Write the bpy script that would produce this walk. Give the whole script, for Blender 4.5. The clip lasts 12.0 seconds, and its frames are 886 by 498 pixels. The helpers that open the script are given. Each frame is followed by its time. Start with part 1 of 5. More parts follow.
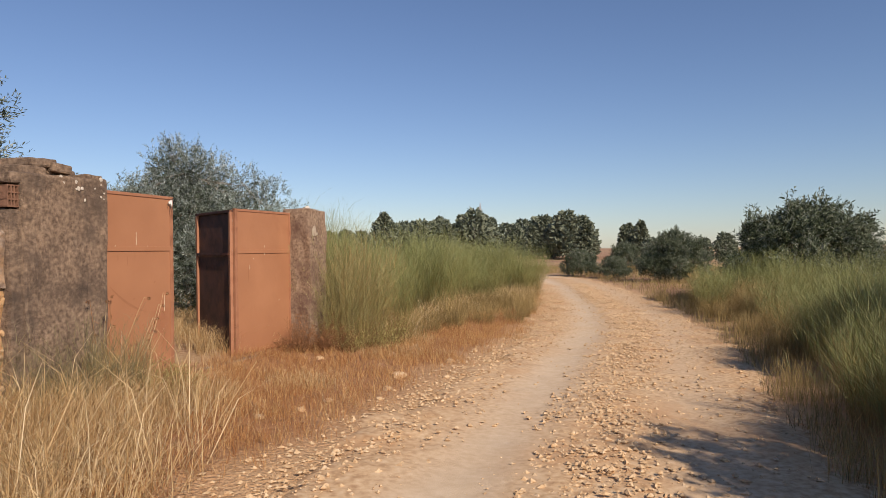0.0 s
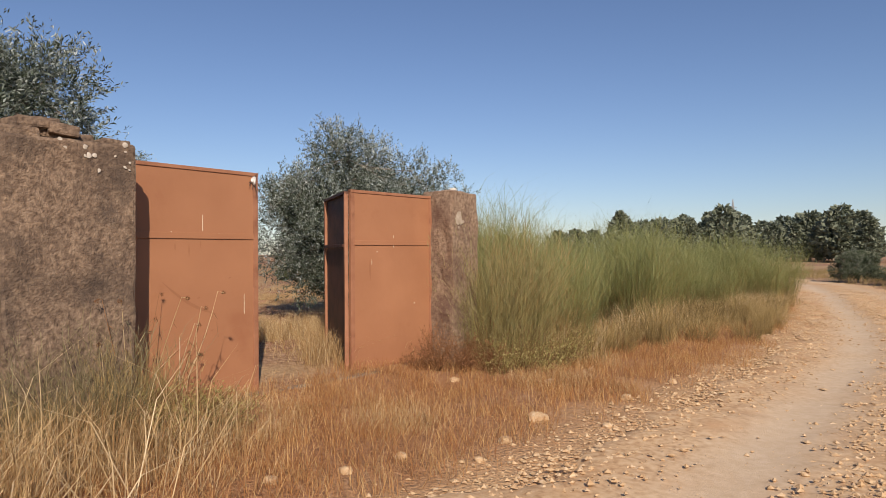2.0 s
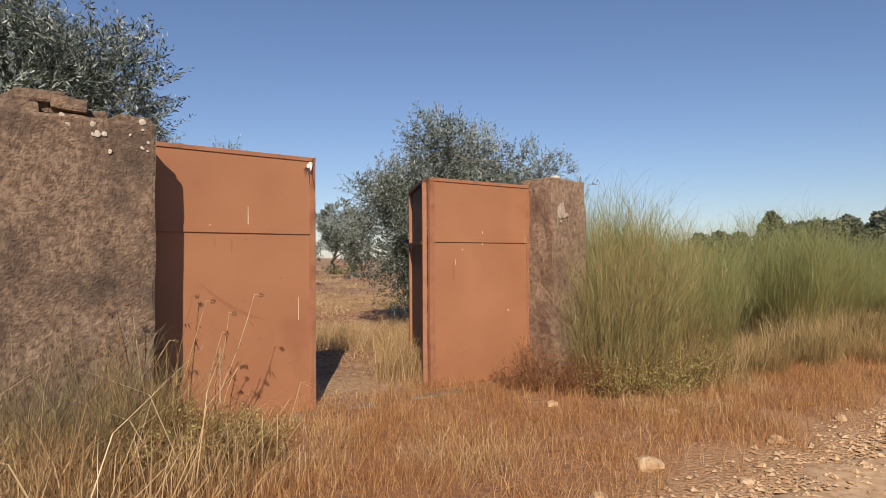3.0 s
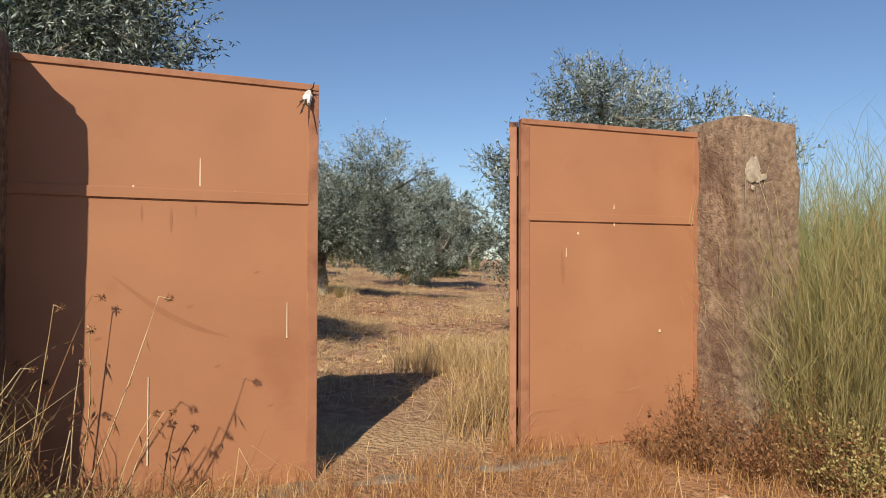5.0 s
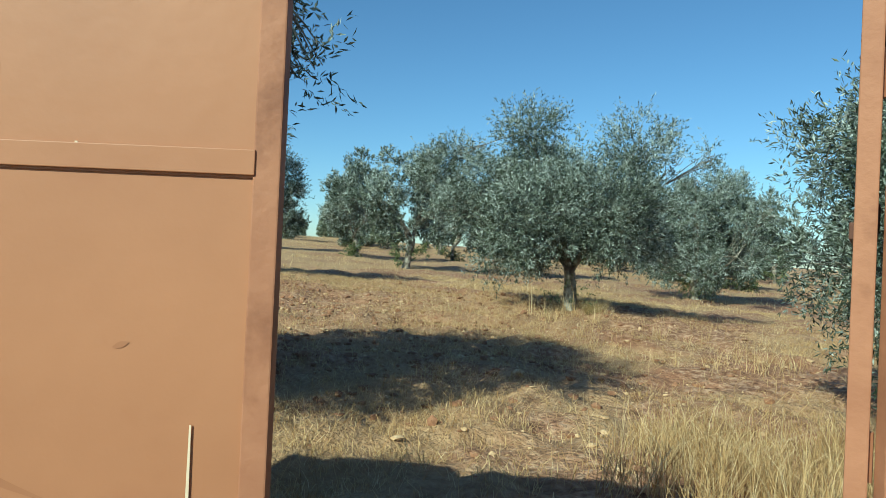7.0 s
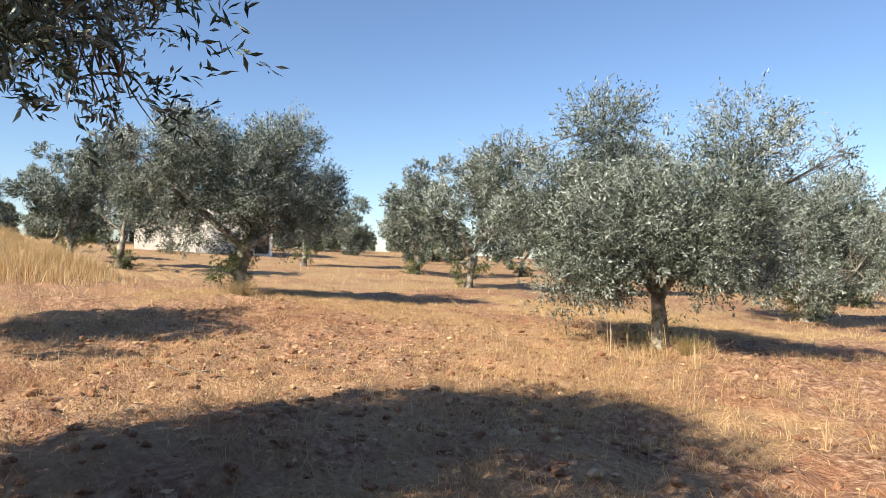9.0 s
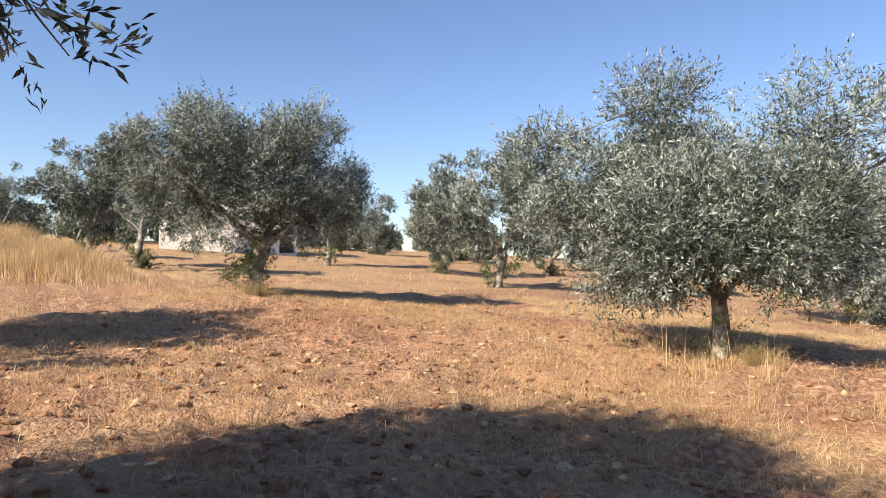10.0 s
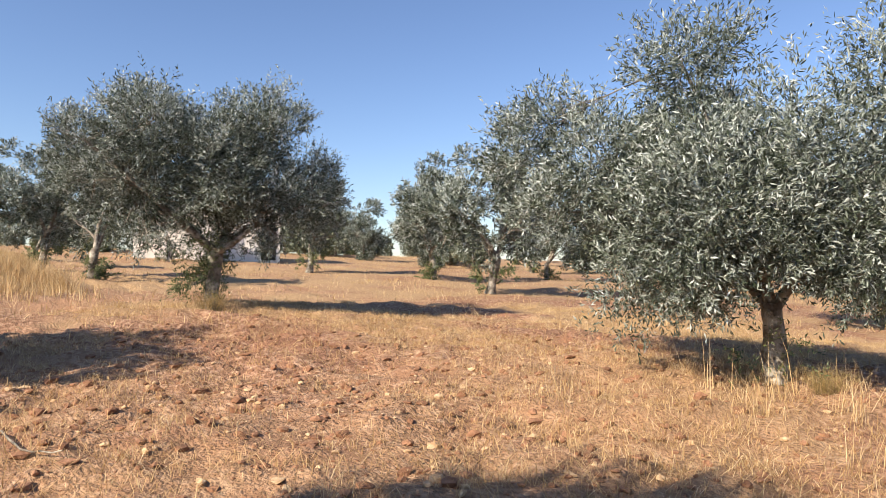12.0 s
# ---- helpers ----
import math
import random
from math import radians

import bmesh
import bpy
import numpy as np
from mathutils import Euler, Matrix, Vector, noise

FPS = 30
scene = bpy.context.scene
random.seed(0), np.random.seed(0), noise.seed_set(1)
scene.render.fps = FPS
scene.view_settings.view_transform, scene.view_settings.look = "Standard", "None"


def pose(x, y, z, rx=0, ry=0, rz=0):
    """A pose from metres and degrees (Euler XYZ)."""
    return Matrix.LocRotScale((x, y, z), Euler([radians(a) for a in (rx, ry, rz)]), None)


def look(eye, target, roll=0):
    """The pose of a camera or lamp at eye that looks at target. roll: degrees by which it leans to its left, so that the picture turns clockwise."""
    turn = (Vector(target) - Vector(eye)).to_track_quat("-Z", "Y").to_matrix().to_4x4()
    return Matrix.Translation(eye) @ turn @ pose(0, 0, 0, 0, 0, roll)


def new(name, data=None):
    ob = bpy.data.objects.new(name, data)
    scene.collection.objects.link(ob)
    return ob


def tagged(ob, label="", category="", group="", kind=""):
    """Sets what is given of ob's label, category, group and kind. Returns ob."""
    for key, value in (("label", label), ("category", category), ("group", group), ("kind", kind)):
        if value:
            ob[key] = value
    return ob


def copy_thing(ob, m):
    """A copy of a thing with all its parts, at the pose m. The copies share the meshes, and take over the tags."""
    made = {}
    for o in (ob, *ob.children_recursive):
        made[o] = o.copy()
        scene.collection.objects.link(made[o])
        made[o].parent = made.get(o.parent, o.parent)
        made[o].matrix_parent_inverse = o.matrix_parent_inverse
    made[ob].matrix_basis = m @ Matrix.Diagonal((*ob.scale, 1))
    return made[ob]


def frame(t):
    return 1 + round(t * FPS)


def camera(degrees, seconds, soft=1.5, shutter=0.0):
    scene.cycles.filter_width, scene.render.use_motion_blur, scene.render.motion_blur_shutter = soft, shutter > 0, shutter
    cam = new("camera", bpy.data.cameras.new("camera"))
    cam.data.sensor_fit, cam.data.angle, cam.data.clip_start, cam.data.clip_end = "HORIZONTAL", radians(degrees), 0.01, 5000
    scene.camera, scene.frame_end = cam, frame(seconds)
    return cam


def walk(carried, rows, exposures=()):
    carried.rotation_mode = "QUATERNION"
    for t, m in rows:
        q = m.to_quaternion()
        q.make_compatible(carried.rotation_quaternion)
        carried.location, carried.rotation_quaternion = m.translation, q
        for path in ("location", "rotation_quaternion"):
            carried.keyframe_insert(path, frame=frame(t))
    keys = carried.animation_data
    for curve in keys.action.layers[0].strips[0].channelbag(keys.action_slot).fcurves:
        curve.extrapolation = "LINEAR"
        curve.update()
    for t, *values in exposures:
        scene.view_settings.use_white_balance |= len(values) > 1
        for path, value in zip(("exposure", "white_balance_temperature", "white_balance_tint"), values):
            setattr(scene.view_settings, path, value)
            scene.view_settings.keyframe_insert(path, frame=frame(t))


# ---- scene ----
cam = camera(67.3, 12.0, 0.6)

PATH = [
    (0, (-3.806, -4.231, 1.667), (-2.565, -2.663, 1.669), -0.7),
    (0.5, (-3.323, -3.924, 1.599), (-2.231, -2.249, 1.611), -1.6),
    (1, (-2.664, -3.429, 1.664), (-1.845, -1.605, 1.67), -0.5),
    (1.5, (-2.13, -2.974, 1.585), (-1.421, -1.105, 1.593), -0.2),
    (2, (-1.545, -2.581, 1.544), (-0.931, -0.677, 1.556), -0.4),
    (2.5, (-1.141, -2.062, 1.509), (-0.775, -0.096, 1.527), -0.4),
    (4.5, (0.023, 0.284, 1.399), (-0.007, 2.283, 1.437), -0.1),
    (5, (0.152, 0.935, 1.378), (-0.227, 2.898, 1.415), 0.2),
    (5.5, (0.162, 1.63, 1.371), (-0.561, 3.494, 1.402), 0.6),
    (6, (0.128, 2.322, 1.412), (-0.769, 4.109, 1.446), 1.0),
    (6.5, (0.076, 2.896, 1.469), (-0.992, 4.586, 1.507), 1.0),
    (7, (-0.132, 3.525, 1.544), (-1.286, 5.159, 1.56), 2.6),
    (9, (-1.185, 5.432, 1.774), (-2.508, 6.931, 1.818), 1.6),
    (9.5, (-1.513, 5.782, 1.742), (-2.842, 7.276, 1.781), 1.5),
    (10, (-1.927, 6.191, 1.742), (-3.309, 7.636, 1.783), 1.5),
    (10.5, (-2.334, 6.496, 1.72), (-3.769, 7.889, 1.755), 1.4),
    (11, (-2.732, 6.854, 1.722), (-4.177, 8.236, 1.767), 1.3),
    (11.5, (-2.974, 7.274, 1.743), (-4.425, 8.649, 1.79), 1.0),
    (12, (-3.107, 7.639, 1.747), (-4.471, 9.1, 1.803), 0.6),
]
EXPOSURES = [(0.0, 0.10, 6800, 15), (2.5, 0.05, 6800, 15), (4.6, 0.15, 6850, 13), (5.0, 0.25, 6700, 7), (5.5, 0.40, 6050, -12), (6.0, 0.43, 5650, -18), (6.5, 0.39, 5450, -26), (7.2, 0.40, 5700, -16), (8.0, 0.72, 6100, 0), (8.8, 0.92, 6750, 6), (9.5, 0.92, 6850, 12), (12.0, 0.88, 6850, 13)]
walk(cam, [(t, look(eye, target, roll)) for t, eye, target, roll in PATH], EXPOSURES)

# ---------- light ----------
SUN_WAY = Vector((0.08, 1.0, -0.69)).normalized()
world = bpy.data.worlds.new("world")
scene.world = world
world.use_nodes = True
wn = world.node_tree
sky = wn.nodes.new("ShaderNodeTexSky")
sky.sky_type = "NISHITA"
sky.sun_disc = False
sky.sun_elevation = math.asin(-SUN_WAY.z)
sky.sun_rotation = math.pi + math.atan2(SUN_WAY.x, SUN_WAY.y)
sky.altitude = 100
sky.air_density = 1.0
sky.dust_density = 0.25
sky.ozone_density = 2.6
tint = wn.nodes.new("ShaderNodeMix")
tint.data_type, tint.blend_type = "RGBA", "MULTIPLY"
tint.inputs["Factor"].default_value = 1.0
tint.inputs["B"].default_value = (0.89, 0.96, 1.11, 1)
wn.links.new(sky.outputs["Color"], tint.inputs["A"])
wn.links.new(tint.outputs["Result"], wn.nodes["Background"].inputs["Color"])
wn.nodes["Background"].inputs["Strength"].default_value = 0.086
sun = new("sun", bpy.data.lights.new("sun", "SUN"))
sun.data.energy = 5.0
sun.data.angle = radians(0.55)
sun.data.color = (1.0, 0.89, 0.74)
sun.rotation_euler = SUN_WAY.to_track_quat("-Z", "Y").to_euler()

# ---------- terrain ----------
RNG = np.random.default_rng(7)
NOISE = RNG.random((256, 256))


def vn(x, y, scale, seed=0):
    """Smooth value noise from -1 to 1, with cells of the given size."""
    u, v = np.asarray(x) / scale + 17.3 * seed + 500, np.asarray(y) / scale + 9.1 * seed + 500
    i, j = np.floor(u).astype(int), np.floor(v).astype(int)
    a, b = u - i, v - j
    a, b = a * a * (3 - 2 * a), b * b * (3 - 2 * b)
    n = lambda p, q: NOISE[p % 256, q % 256]
    return 2 * ((n(i, j) * (1 - a) + n(i + 1, j) * a) * (1 - b) + (n(i, j + 1) * (1 - a) + n(i + 1, j + 1) * a) * b) - 1


def smooth(a, b, x):
    s = np.clip((np.asarray(x) - a) / (b - a), 0, 1)
    return s * s * (3 - 2 * s)


GA = radians(33.5)
GU = np.array([math.cos(GA), math.sin(GA)])
GN = np.array([-GU[1], GU[0]])
GATE = np.array([-1.26, 4.50])
ROAD = np.array([(-60, -42), (-30, -22), (-14, -11.2), (-6, -5.2), (0.6, -0.5), (4.2, 1.9), (8.3, 4.7), (13.2, 8.9), (21.5, 17.2), (26.5, 23.0), (30, 30), (31, 42), (27, 60), (10, 90)], float)
HALF = 1.95


def inside(x, y):
    """Metres behind the gate's line, towards the orchard."""
    return (x - GATE[0]) * GN[0] + (y - GATE[1]) * GN[1]


def road_offset(x, y):
    """Metres from the middle of the road, above 0 on its left side."""
    x, y = np.asarray(x, float), np.asarray(y, float)
    best = np.full(x.shape, 1e9)
    side = np.zeros(x.shape)
    for a, b in zip(ROAD[:-1], ROAD[1:]):
        d = b - a
        k = np.clip(((x - a[0]) * d[0] + (y - a[1]) * d[1]) / (d @ d), 0, 1)
        ex, ey = x - a[0] - k * d[0], y - a[1] - k * d[1]
        r = np.hypot(ex, ey)
        s = np.where(d[0] * ey - d[1] * ex >= 0, 1, -1)
        side = np.where(r < best, s, side)
        best = np.minimum(best, r)
    return best * side


def height(x, y, rough=True):
    x, y = np.asarray(x, float), np.asarray(y, float)
    zr = np.where(x < 0, -0.05 * np.clip(x, -14, 0), -0.016 * np.clip(x, 0, 14))
    zo = 0.26 + 0.047 * np.clip(-x - 3, 0, 60) - 0.02 * np.clip(x - 6, 0, 18)
    zo = zo + 0.6 * np.exp(-(((x + 25.5) / 3.5) ** 2 + ((y - 11.5) / 2.6) ** 2))
    zo = zo + 0.24 * np.exp(-(((x + 5.3) / 4.2) ** 2 + ((y - 16.0) / 3.4) ** 2)) + 0.12 * np.exp(-(((x + 14.7) / 3.0) ** 2 + ((y - 14.0) / 3.0) ** 2))
    s = inside(x, y)
    b = smooth(-1.6, 1.9, s) * (1 - 0.75 * smooth(2.5, 7, x))
    z = zr * (1 - b) + zo * b
    o = np.abs(road_offset(x, y))
    z = z + 0.07 * smooth(HALF - 0.2, HALF + 1.4, o) * (1 - smooth(-2.0, -0.3, s))
    if rough:
        k = smooth(0.5, 2.5, s)
        z = z + 0.05 * vn(x, y, 3.1, 1) * smooth(1.5, 3, o) + (0.012 + 0.042 * k) * vn(x, y, 0.62, 2) + (0.008 + 0.052 * k) * vn(x, y, 0.23, 3)
    return z


def ground_at(x, y):
    return float(height(np.array([x]), np.array([y]))[0])


# ---------- mesh helpers ----------
def mesh(name, verts, faces, material, tone=None, extra=None, shade=False):
    """A mesh from arrays: verts (n, 3), a list of face arrays (m, k)."""
    me = bpy.data.meshes.new(name)
    verts = np.asarray(verts, np.float32)
    loops = np.concatenate([np.asarray(f, np.int32).ravel() for f in faces])
    sizes = np.concatenate([np.full(len(f), np.asarray(f).shape[1], np.int32) for f in faces])
    me.vertices.add(len(verts))
    me.vertices.foreach_set("co", verts.ravel())
    me.loops.add(len(loops))
    me.loops.foreach_set("vertex_index", loops)
    me.polygons.add(len(sizes))
    me.polygons.foreach_set("loop_start", np.concatenate([[0], np.cumsum(sizes)[:-1]]).astype(np.int32))
    me.polygons.foreach_set("loop_total", sizes)
    me.polygons.foreach_set("use_smooth", np.full(len(sizes), shade))
    for key, values in {**({} if tone is None else {"tone": tone}), **(extra or {})}.items():
        me.attributes.new(key, "FLOAT", "POINT").data.foreach_set("value", np.asarray(values, np.float32))
    me.update(calc_edges=True)
    me.validate()
    me.materials.append(material)
    return me


def part(name, bm, material=None, parent=None, label="", shade=False):
    """Links a bmesh, or a mesh, as one mesh object under a thing."""
    if isinstance(bm, bmesh.types.BMesh):
        me = bpy.data.meshes.new(name)
        bmesh.ops.recalc_face_normals(bm, faces=bm.faces)
        bm.to_mesh(me)
        bm.free()
        me.materials.append(material)
        for p in me.polygons:
            p.use_smooth = shade
    else:
        me = bm
    ob = new(name, me)
    ob.parent = parent
    if label:
        ob["label"] = label
    return ob


def box(sx, sy, sz, at=(0, 0, 0), bevel=0.0, turn=0.0, bm=None, segs=2):
    """A box with its bottom's middle at the given place."""
    b = bmesh.new()
    bmesh.ops.create_cube(b, size=1)
    bmesh.ops.scale(b, vec=(sx, sy, sz), verts=b.verts)
    if bevel:
        bmesh.ops.bevel(b, geom=b.edges[:], offset=bevel, segments=segs, affect="EDGES", profile=0.6)
    bmesh.ops.transform(b, matrix=Matrix.Translation(Vector(at) + Vector((0, 0, sz / 2))) @ pose(0, 0, 0, 0, 0, turn), verts=b.verts)
    if bm is None:
        return b
    me = bpy.data.meshes.new("tmp")
    b.to_mesh(me)
    b.free()
    bm.from_mesh(me)
    bpy.data.meshes.remove(me)
    return bm


def tube(points, radii, sides=7):
    """Verts and quads of a tapered tube along points."""
    p = np.asarray(points, float)
    r = np.asarray(radii, float)
    d = np.gradient(p, axis=0)
    d /= np.linalg.norm(d, axis=1)[:, None] + 1e-9
    ref = np.where(np.abs(d[:, 2:3]) > 0.9, [[1.0, 0, 0]], [[0, 0, 1.0]])
    a = np.cross(d, ref)
    a /= np.linalg.norm(a, axis=1)[:, None]
    b = np.cross(d, a)
    w = np.linspace(0, 2 * np.pi, sides, endpoint=False)
    v = p[:, None] + r[:, None, None] * (np.cos(w)[None, :, None] * a[:, None] + np.sin(w)[None, :, None] * b[:, None])
    i = np.arange(len(p) - 1)[:, None] * sides + np.arange(sides)[None]
    j = np.arange(len(p) - 1)[:, None] * sides + (np.arange(sides)[None] + 1) % sides
    f = np.stack([i, j, j + sides, i + sides], -1).reshape(-1, 4)
    return v.reshape(-1, 3), f


def joined(pieces):
    verts, faces, n = [], [], 0
    for v, f in pieces:
        verts.append(v)
        faces.append(np.asarray(f) + n)
        n += len(v)
    return np.concatenate(verts), faces


def blades(base, lean, h, w, rng, droop=0.0):
    """Verts and faces of thin tapered blades: base (n, 3), lean (n, 2) the tip's sideways way, h heights, w widths."""
    n = len(base)
    ang = rng.random(n) * 2 * np.pi
    side = np.stack([np.cos(ang), np.sin(ang), np.zeros(n)], 1) * (w / 2)[:, None]
    mid, tip = base.copy(), base.copy()
    mid[:, 2] += 0.6 * h
    mid[:, :2] += 0.35 * lean
    tip[:, 2] += h * (1 - droop)
    tip[:, :2] += lean
    v = np.stack([base - side, base + side, mid + 0.8 * side, mid - 0.8 * side, tip], 1).reshape(-1, 3)
    k = np.arange(n)[:, None] * 5
    return v, k + np.array([[0, 1, 2, 3]]), k + np.array([[3, 2, 4]])


def leaves(at, way, length, width, rng):
    """Verts and quads of narrow folded leaves."""
    n = len(at)
    way = way / (np.linalg.norm(way, axis=1)[:, None] + 1e-9)
    side = np.cross(way, rng.normal(size=(n, 3)))
    side /= np.linalg.norm(side, axis=1)[:, None] + 1e-9
    up = np.cross(side, way)
    mid = at + way * (length * 0.5)[:, None] + up * (length * 0.06)[:, None]
    v = np.stack([at, mid + side * (width / 2)[:, None], at + way * length[:, None], mid - side * (width / 2)[:, None]], 1)
    return v.reshape(-1, 3), np.arange(n * 4).reshape(-1, 4)


# ---------- materials ----------
def material(name, colours, scale=6.0, stain=0.8, stain_colour=None, rough=0.85, bump=0.3, bump_scale=40.0, tone=False, metal=0.0, through_light=0.0, detail=6.0, stain_lo=0.5, stain_hi=0.7, dist=0.02):
    m = bpy.data.materials.new(name)
    m.use_nodes = True
    nt = m.node_tree
    n, l = nt.nodes, nt.links
    bsdf = n["Principled BSDF"]
    bsdf.inputs["Roughness"].default_value = rough
    bsdf.inputs["Metallic"].default_value = metal
    bsdf.inputs["Specular IOR Level"].default_value = 0.3
    geo = n.new("ShaderNodeNewGeometry")
    ramp = n.new("ShaderNodeValToRGB")
    while len(ramp.color_ramp.elements) < len(colours):
        ramp.color_ramp.elements.new(0.5)
    for i, c in enumerate(colours):
        lo, hi = (0.0, 1.0) if tone else (0.3, 0.7)
        ramp.color_ramp.elements[i].position = lo + (hi - lo) * i / max(1, len(colours) - 1)
        ramp.color_ramp.elements[i].color = (*c, 1)
    if tone:
        a = n.new("ShaderNodeAttribute")
        a.attribute_name = "tone"
        l.new(a.outputs["Fac"], ramp.inputs["Fac"])
    else:
        t = n.new("ShaderNodeTexNoise")
        t.inputs["Scale"].default_value = scale
        t.inputs["Detail"].default_value = detail
        l.new(geo.outputs["Position"], t.inputs["Vector"])
        l.new(t.outputs["Fac"], ramp.inputs["Fac"])
    out = ramp.outputs["Color"]
    if stain_colour is not None:
        t2 = n.new("ShaderNodeTexNoise")
        t2.inputs["Scale"].default_value = stain
        t2.inputs["Detail"].default_value = 5
        t2.inputs["Roughness"].default_value = 0.65
        l.new(geo.outputs["Position"], t2.inputs["Vector"])
        mr = n.new("ShaderNodeMapRange")
        mr.inputs["From Min"].default_value = stain_lo
        mr.inputs["From Max"].default_value = stain_hi
        l.new(t2.outputs["Fac"], mr.inputs["Value"])
        mix = n.new("ShaderNodeMix")
        mix.data_type = "RGBA"
        l.new(mr.outputs["Result"], mix.inputs["Factor"])
        l.new(out, mix.inputs["A"])
        mix.inputs["B"].default_value = (*stain_colour, 1)
        out = mix.outputs["Result"]
    l.new(out, bsdf.inputs["Base Color"])
    if bump:
        t3 = n.new("ShaderNodeTexNoise")
        t3.inputs["Scale"].default_value = bump_scale
        t3.inputs["Detail"].default_value = 8
        l.new(geo.outputs["Position"], t3.inputs["Vector"])
        bp = n.new("ShaderNodeBump")
        bp.inputs["Strength"].default_value = bump
        bp.inputs["Distance"].default_value = dist
        l.new(t3.outputs["Fac"], bp.inputs["Height"])
        l.new(bp.outputs["Normal"], bsdf.inputs["Normal"])
    if through_light:
        tr = n.new("ShaderNodeBsdfTranslucent")
        l.new(out, tr.inputs["Color"])
        ms = n.new("ShaderNodeMixShader")
        ms.inputs["Fac"].default_value = through_light
        l.new(bsdf.outputs["BSDF"], ms.inputs[1])
        l.new(tr.outputs["BSDF"], ms.inputs[2])
        l.new(ms.outputs["Shader"], n["Material Output"].inputs["Surface"])
    return m


def mix_by(m, key, colours, scale):
    """Lays a second noise colour over a material where the mesh's attribute says so."""
    nt = m.node_tree
    n, l = nt.nodes, nt.links
    sock = n["Principled BSDF"].inputs["Base Color"]
    old = sock.links[0].from_socket
    a = n.new("ShaderNodeAttribute")
    a.attribute_name = key
    geo = n.new("ShaderNodeNewGeometry")
    t = n.new("ShaderNodeTexNoise")
    t.inputs["Scale"].default_value = scale
    t.inputs["Detail"].default_value = 8
    t.inputs["Roughness"].default_value = 0.7
    l.new(geo.outputs["Position"], t.inputs["Vector"])
    r = n.new("ShaderNodeValToRGB")
    r.color_ramp.elements[0].position, r.color_ramp.elements[1].position = 0.32, 0.68
    r.color_ramp.elements[0].color, r.color_ramp.elements[1].color = (*colours[0], 1), (*colours[1], 1)
    l.new(t.outputs["Fac"], r.inputs["Fac"])
    mix = n.new("ShaderNodeMix")
    mix.data_type = "RGBA"
    l.new(a.outputs["Fac"], mix.inputs["Factor"])
    l.new(old, mix.inputs["A"])
    l.new(r.outputs["Color"], mix.inputs["B"])
    l.new(mix.outputs["Result"], sock)


M_GROUND = material("dry_earth", [(0.13, 0.061, 0.035), (0.31, 0.168, 0.102), (0.52, 0.35, 0.235)], scale=13, stain=0.5, stain_colour=(0.29, 0.14, 0.08), rough=0.95, bump=1.0, bump_scale=30, detail=10, dist=0.045)
mix_by(M_GROUND, "verge", [(0.25, 0.115, 0.05), (0.45, 0.24, 0.11)], 14)
mix_by(M_GROUND, "straw", [(0.28, 0.17, 0.085), (0.53, 0.37, 0.21)], 18)
mix_by(M_GROUND, "sand", [(0.43, 0.249, 0.12), (0.602, 0.404, 0.232)], 16)
M_ROAD = material("gravel_road", [(0.37, 0.218, 0.109), (0.554, 0.37, 0.21), (0.638, 0.47, 0.294)], scale=16, stain=0.7, stain_colour=(0.487, 0.277, 0.134), rough=0.95, bump=0.5, bump_scale=95, detail=9, dist=0.012)
mix_by(M_ROAD, "track", [(0.521, 0.386, 0.252), (0.622, 0.487, 0.344)], 8)
M_STONE = material("pale_stone", [(0.378, 0.232, 0.12), (0.533, 0.37, 0.215), (0.636, 0.49, 0.327)], scale=22, rough=0.9, bump=0.4, bump_scale=60)
M_CLOD = material("earth_clod", [(0.17, 0.08, 0.043), (0.36, 0.195, 0.115)], scale=14, rough=0.95, bump=0.7, bump_scale=40)
M_STRAW = material("straw", [(0.33, 0.195, 0.082), (0.59, 0.42, 0.215), (0.74, 0.60, 0.385)], tone=True, rough=0.7, bump=0, through_light=0.25)
M_RED = material("red_dry_grass", [(0.27, 0.115, 0.045), (0.50, 0.265, 0.105), (0.68, 0.47, 0.225)], tone=True, rough=0.8, bump=0, through_light=0.25)
M_STEM = material("broom_stem", [(0.258, 0.172, 0.0774), (0.292, 0.232, 0.086), (0.31, 0.318, 0.112)], tone=True, rough=0.7, bump=0, through_light=0.1)
M_BROOM = material("green_broom", [(0.175, 0.145, 0.053), (0.205, 0.238, 0.082), (0.36, 0.36, 0.17)], tone=True, rough=0.6, bump=0, through_light=0.2)
M_SCRUB = material("grey_scrub", [(0.18, 0.131, 0.0533), (0.344, 0.254, 0.107), (0.508, 0.377, 0.18)], tone=True, rough=0.8, bump=0, through_light=0.2)
M_WEEDLEAF = material("yellow_green_weed", [(0.221, 0.187, 0.0595), (0.357, 0.306, 0.111), (0.468, 0.408, 0.187)], tone=True, rough=0.7, bump=0, through_light=0.2)
M_SCUFF = material("dark_scuff", [(0.291, 0.13, 0.0656), (0.328, 0.149, 0.0763)], rough=0.6, bump=0)
M_WEED = material("brown_weed", [(0.15, 0.07, 0.03), (0.37, 0.19, 0.09)], tone=True, rough=0.8, bump=0, through_light=0.15)
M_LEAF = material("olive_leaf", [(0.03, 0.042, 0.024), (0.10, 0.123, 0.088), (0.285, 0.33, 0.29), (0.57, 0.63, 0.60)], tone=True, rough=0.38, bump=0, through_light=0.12)
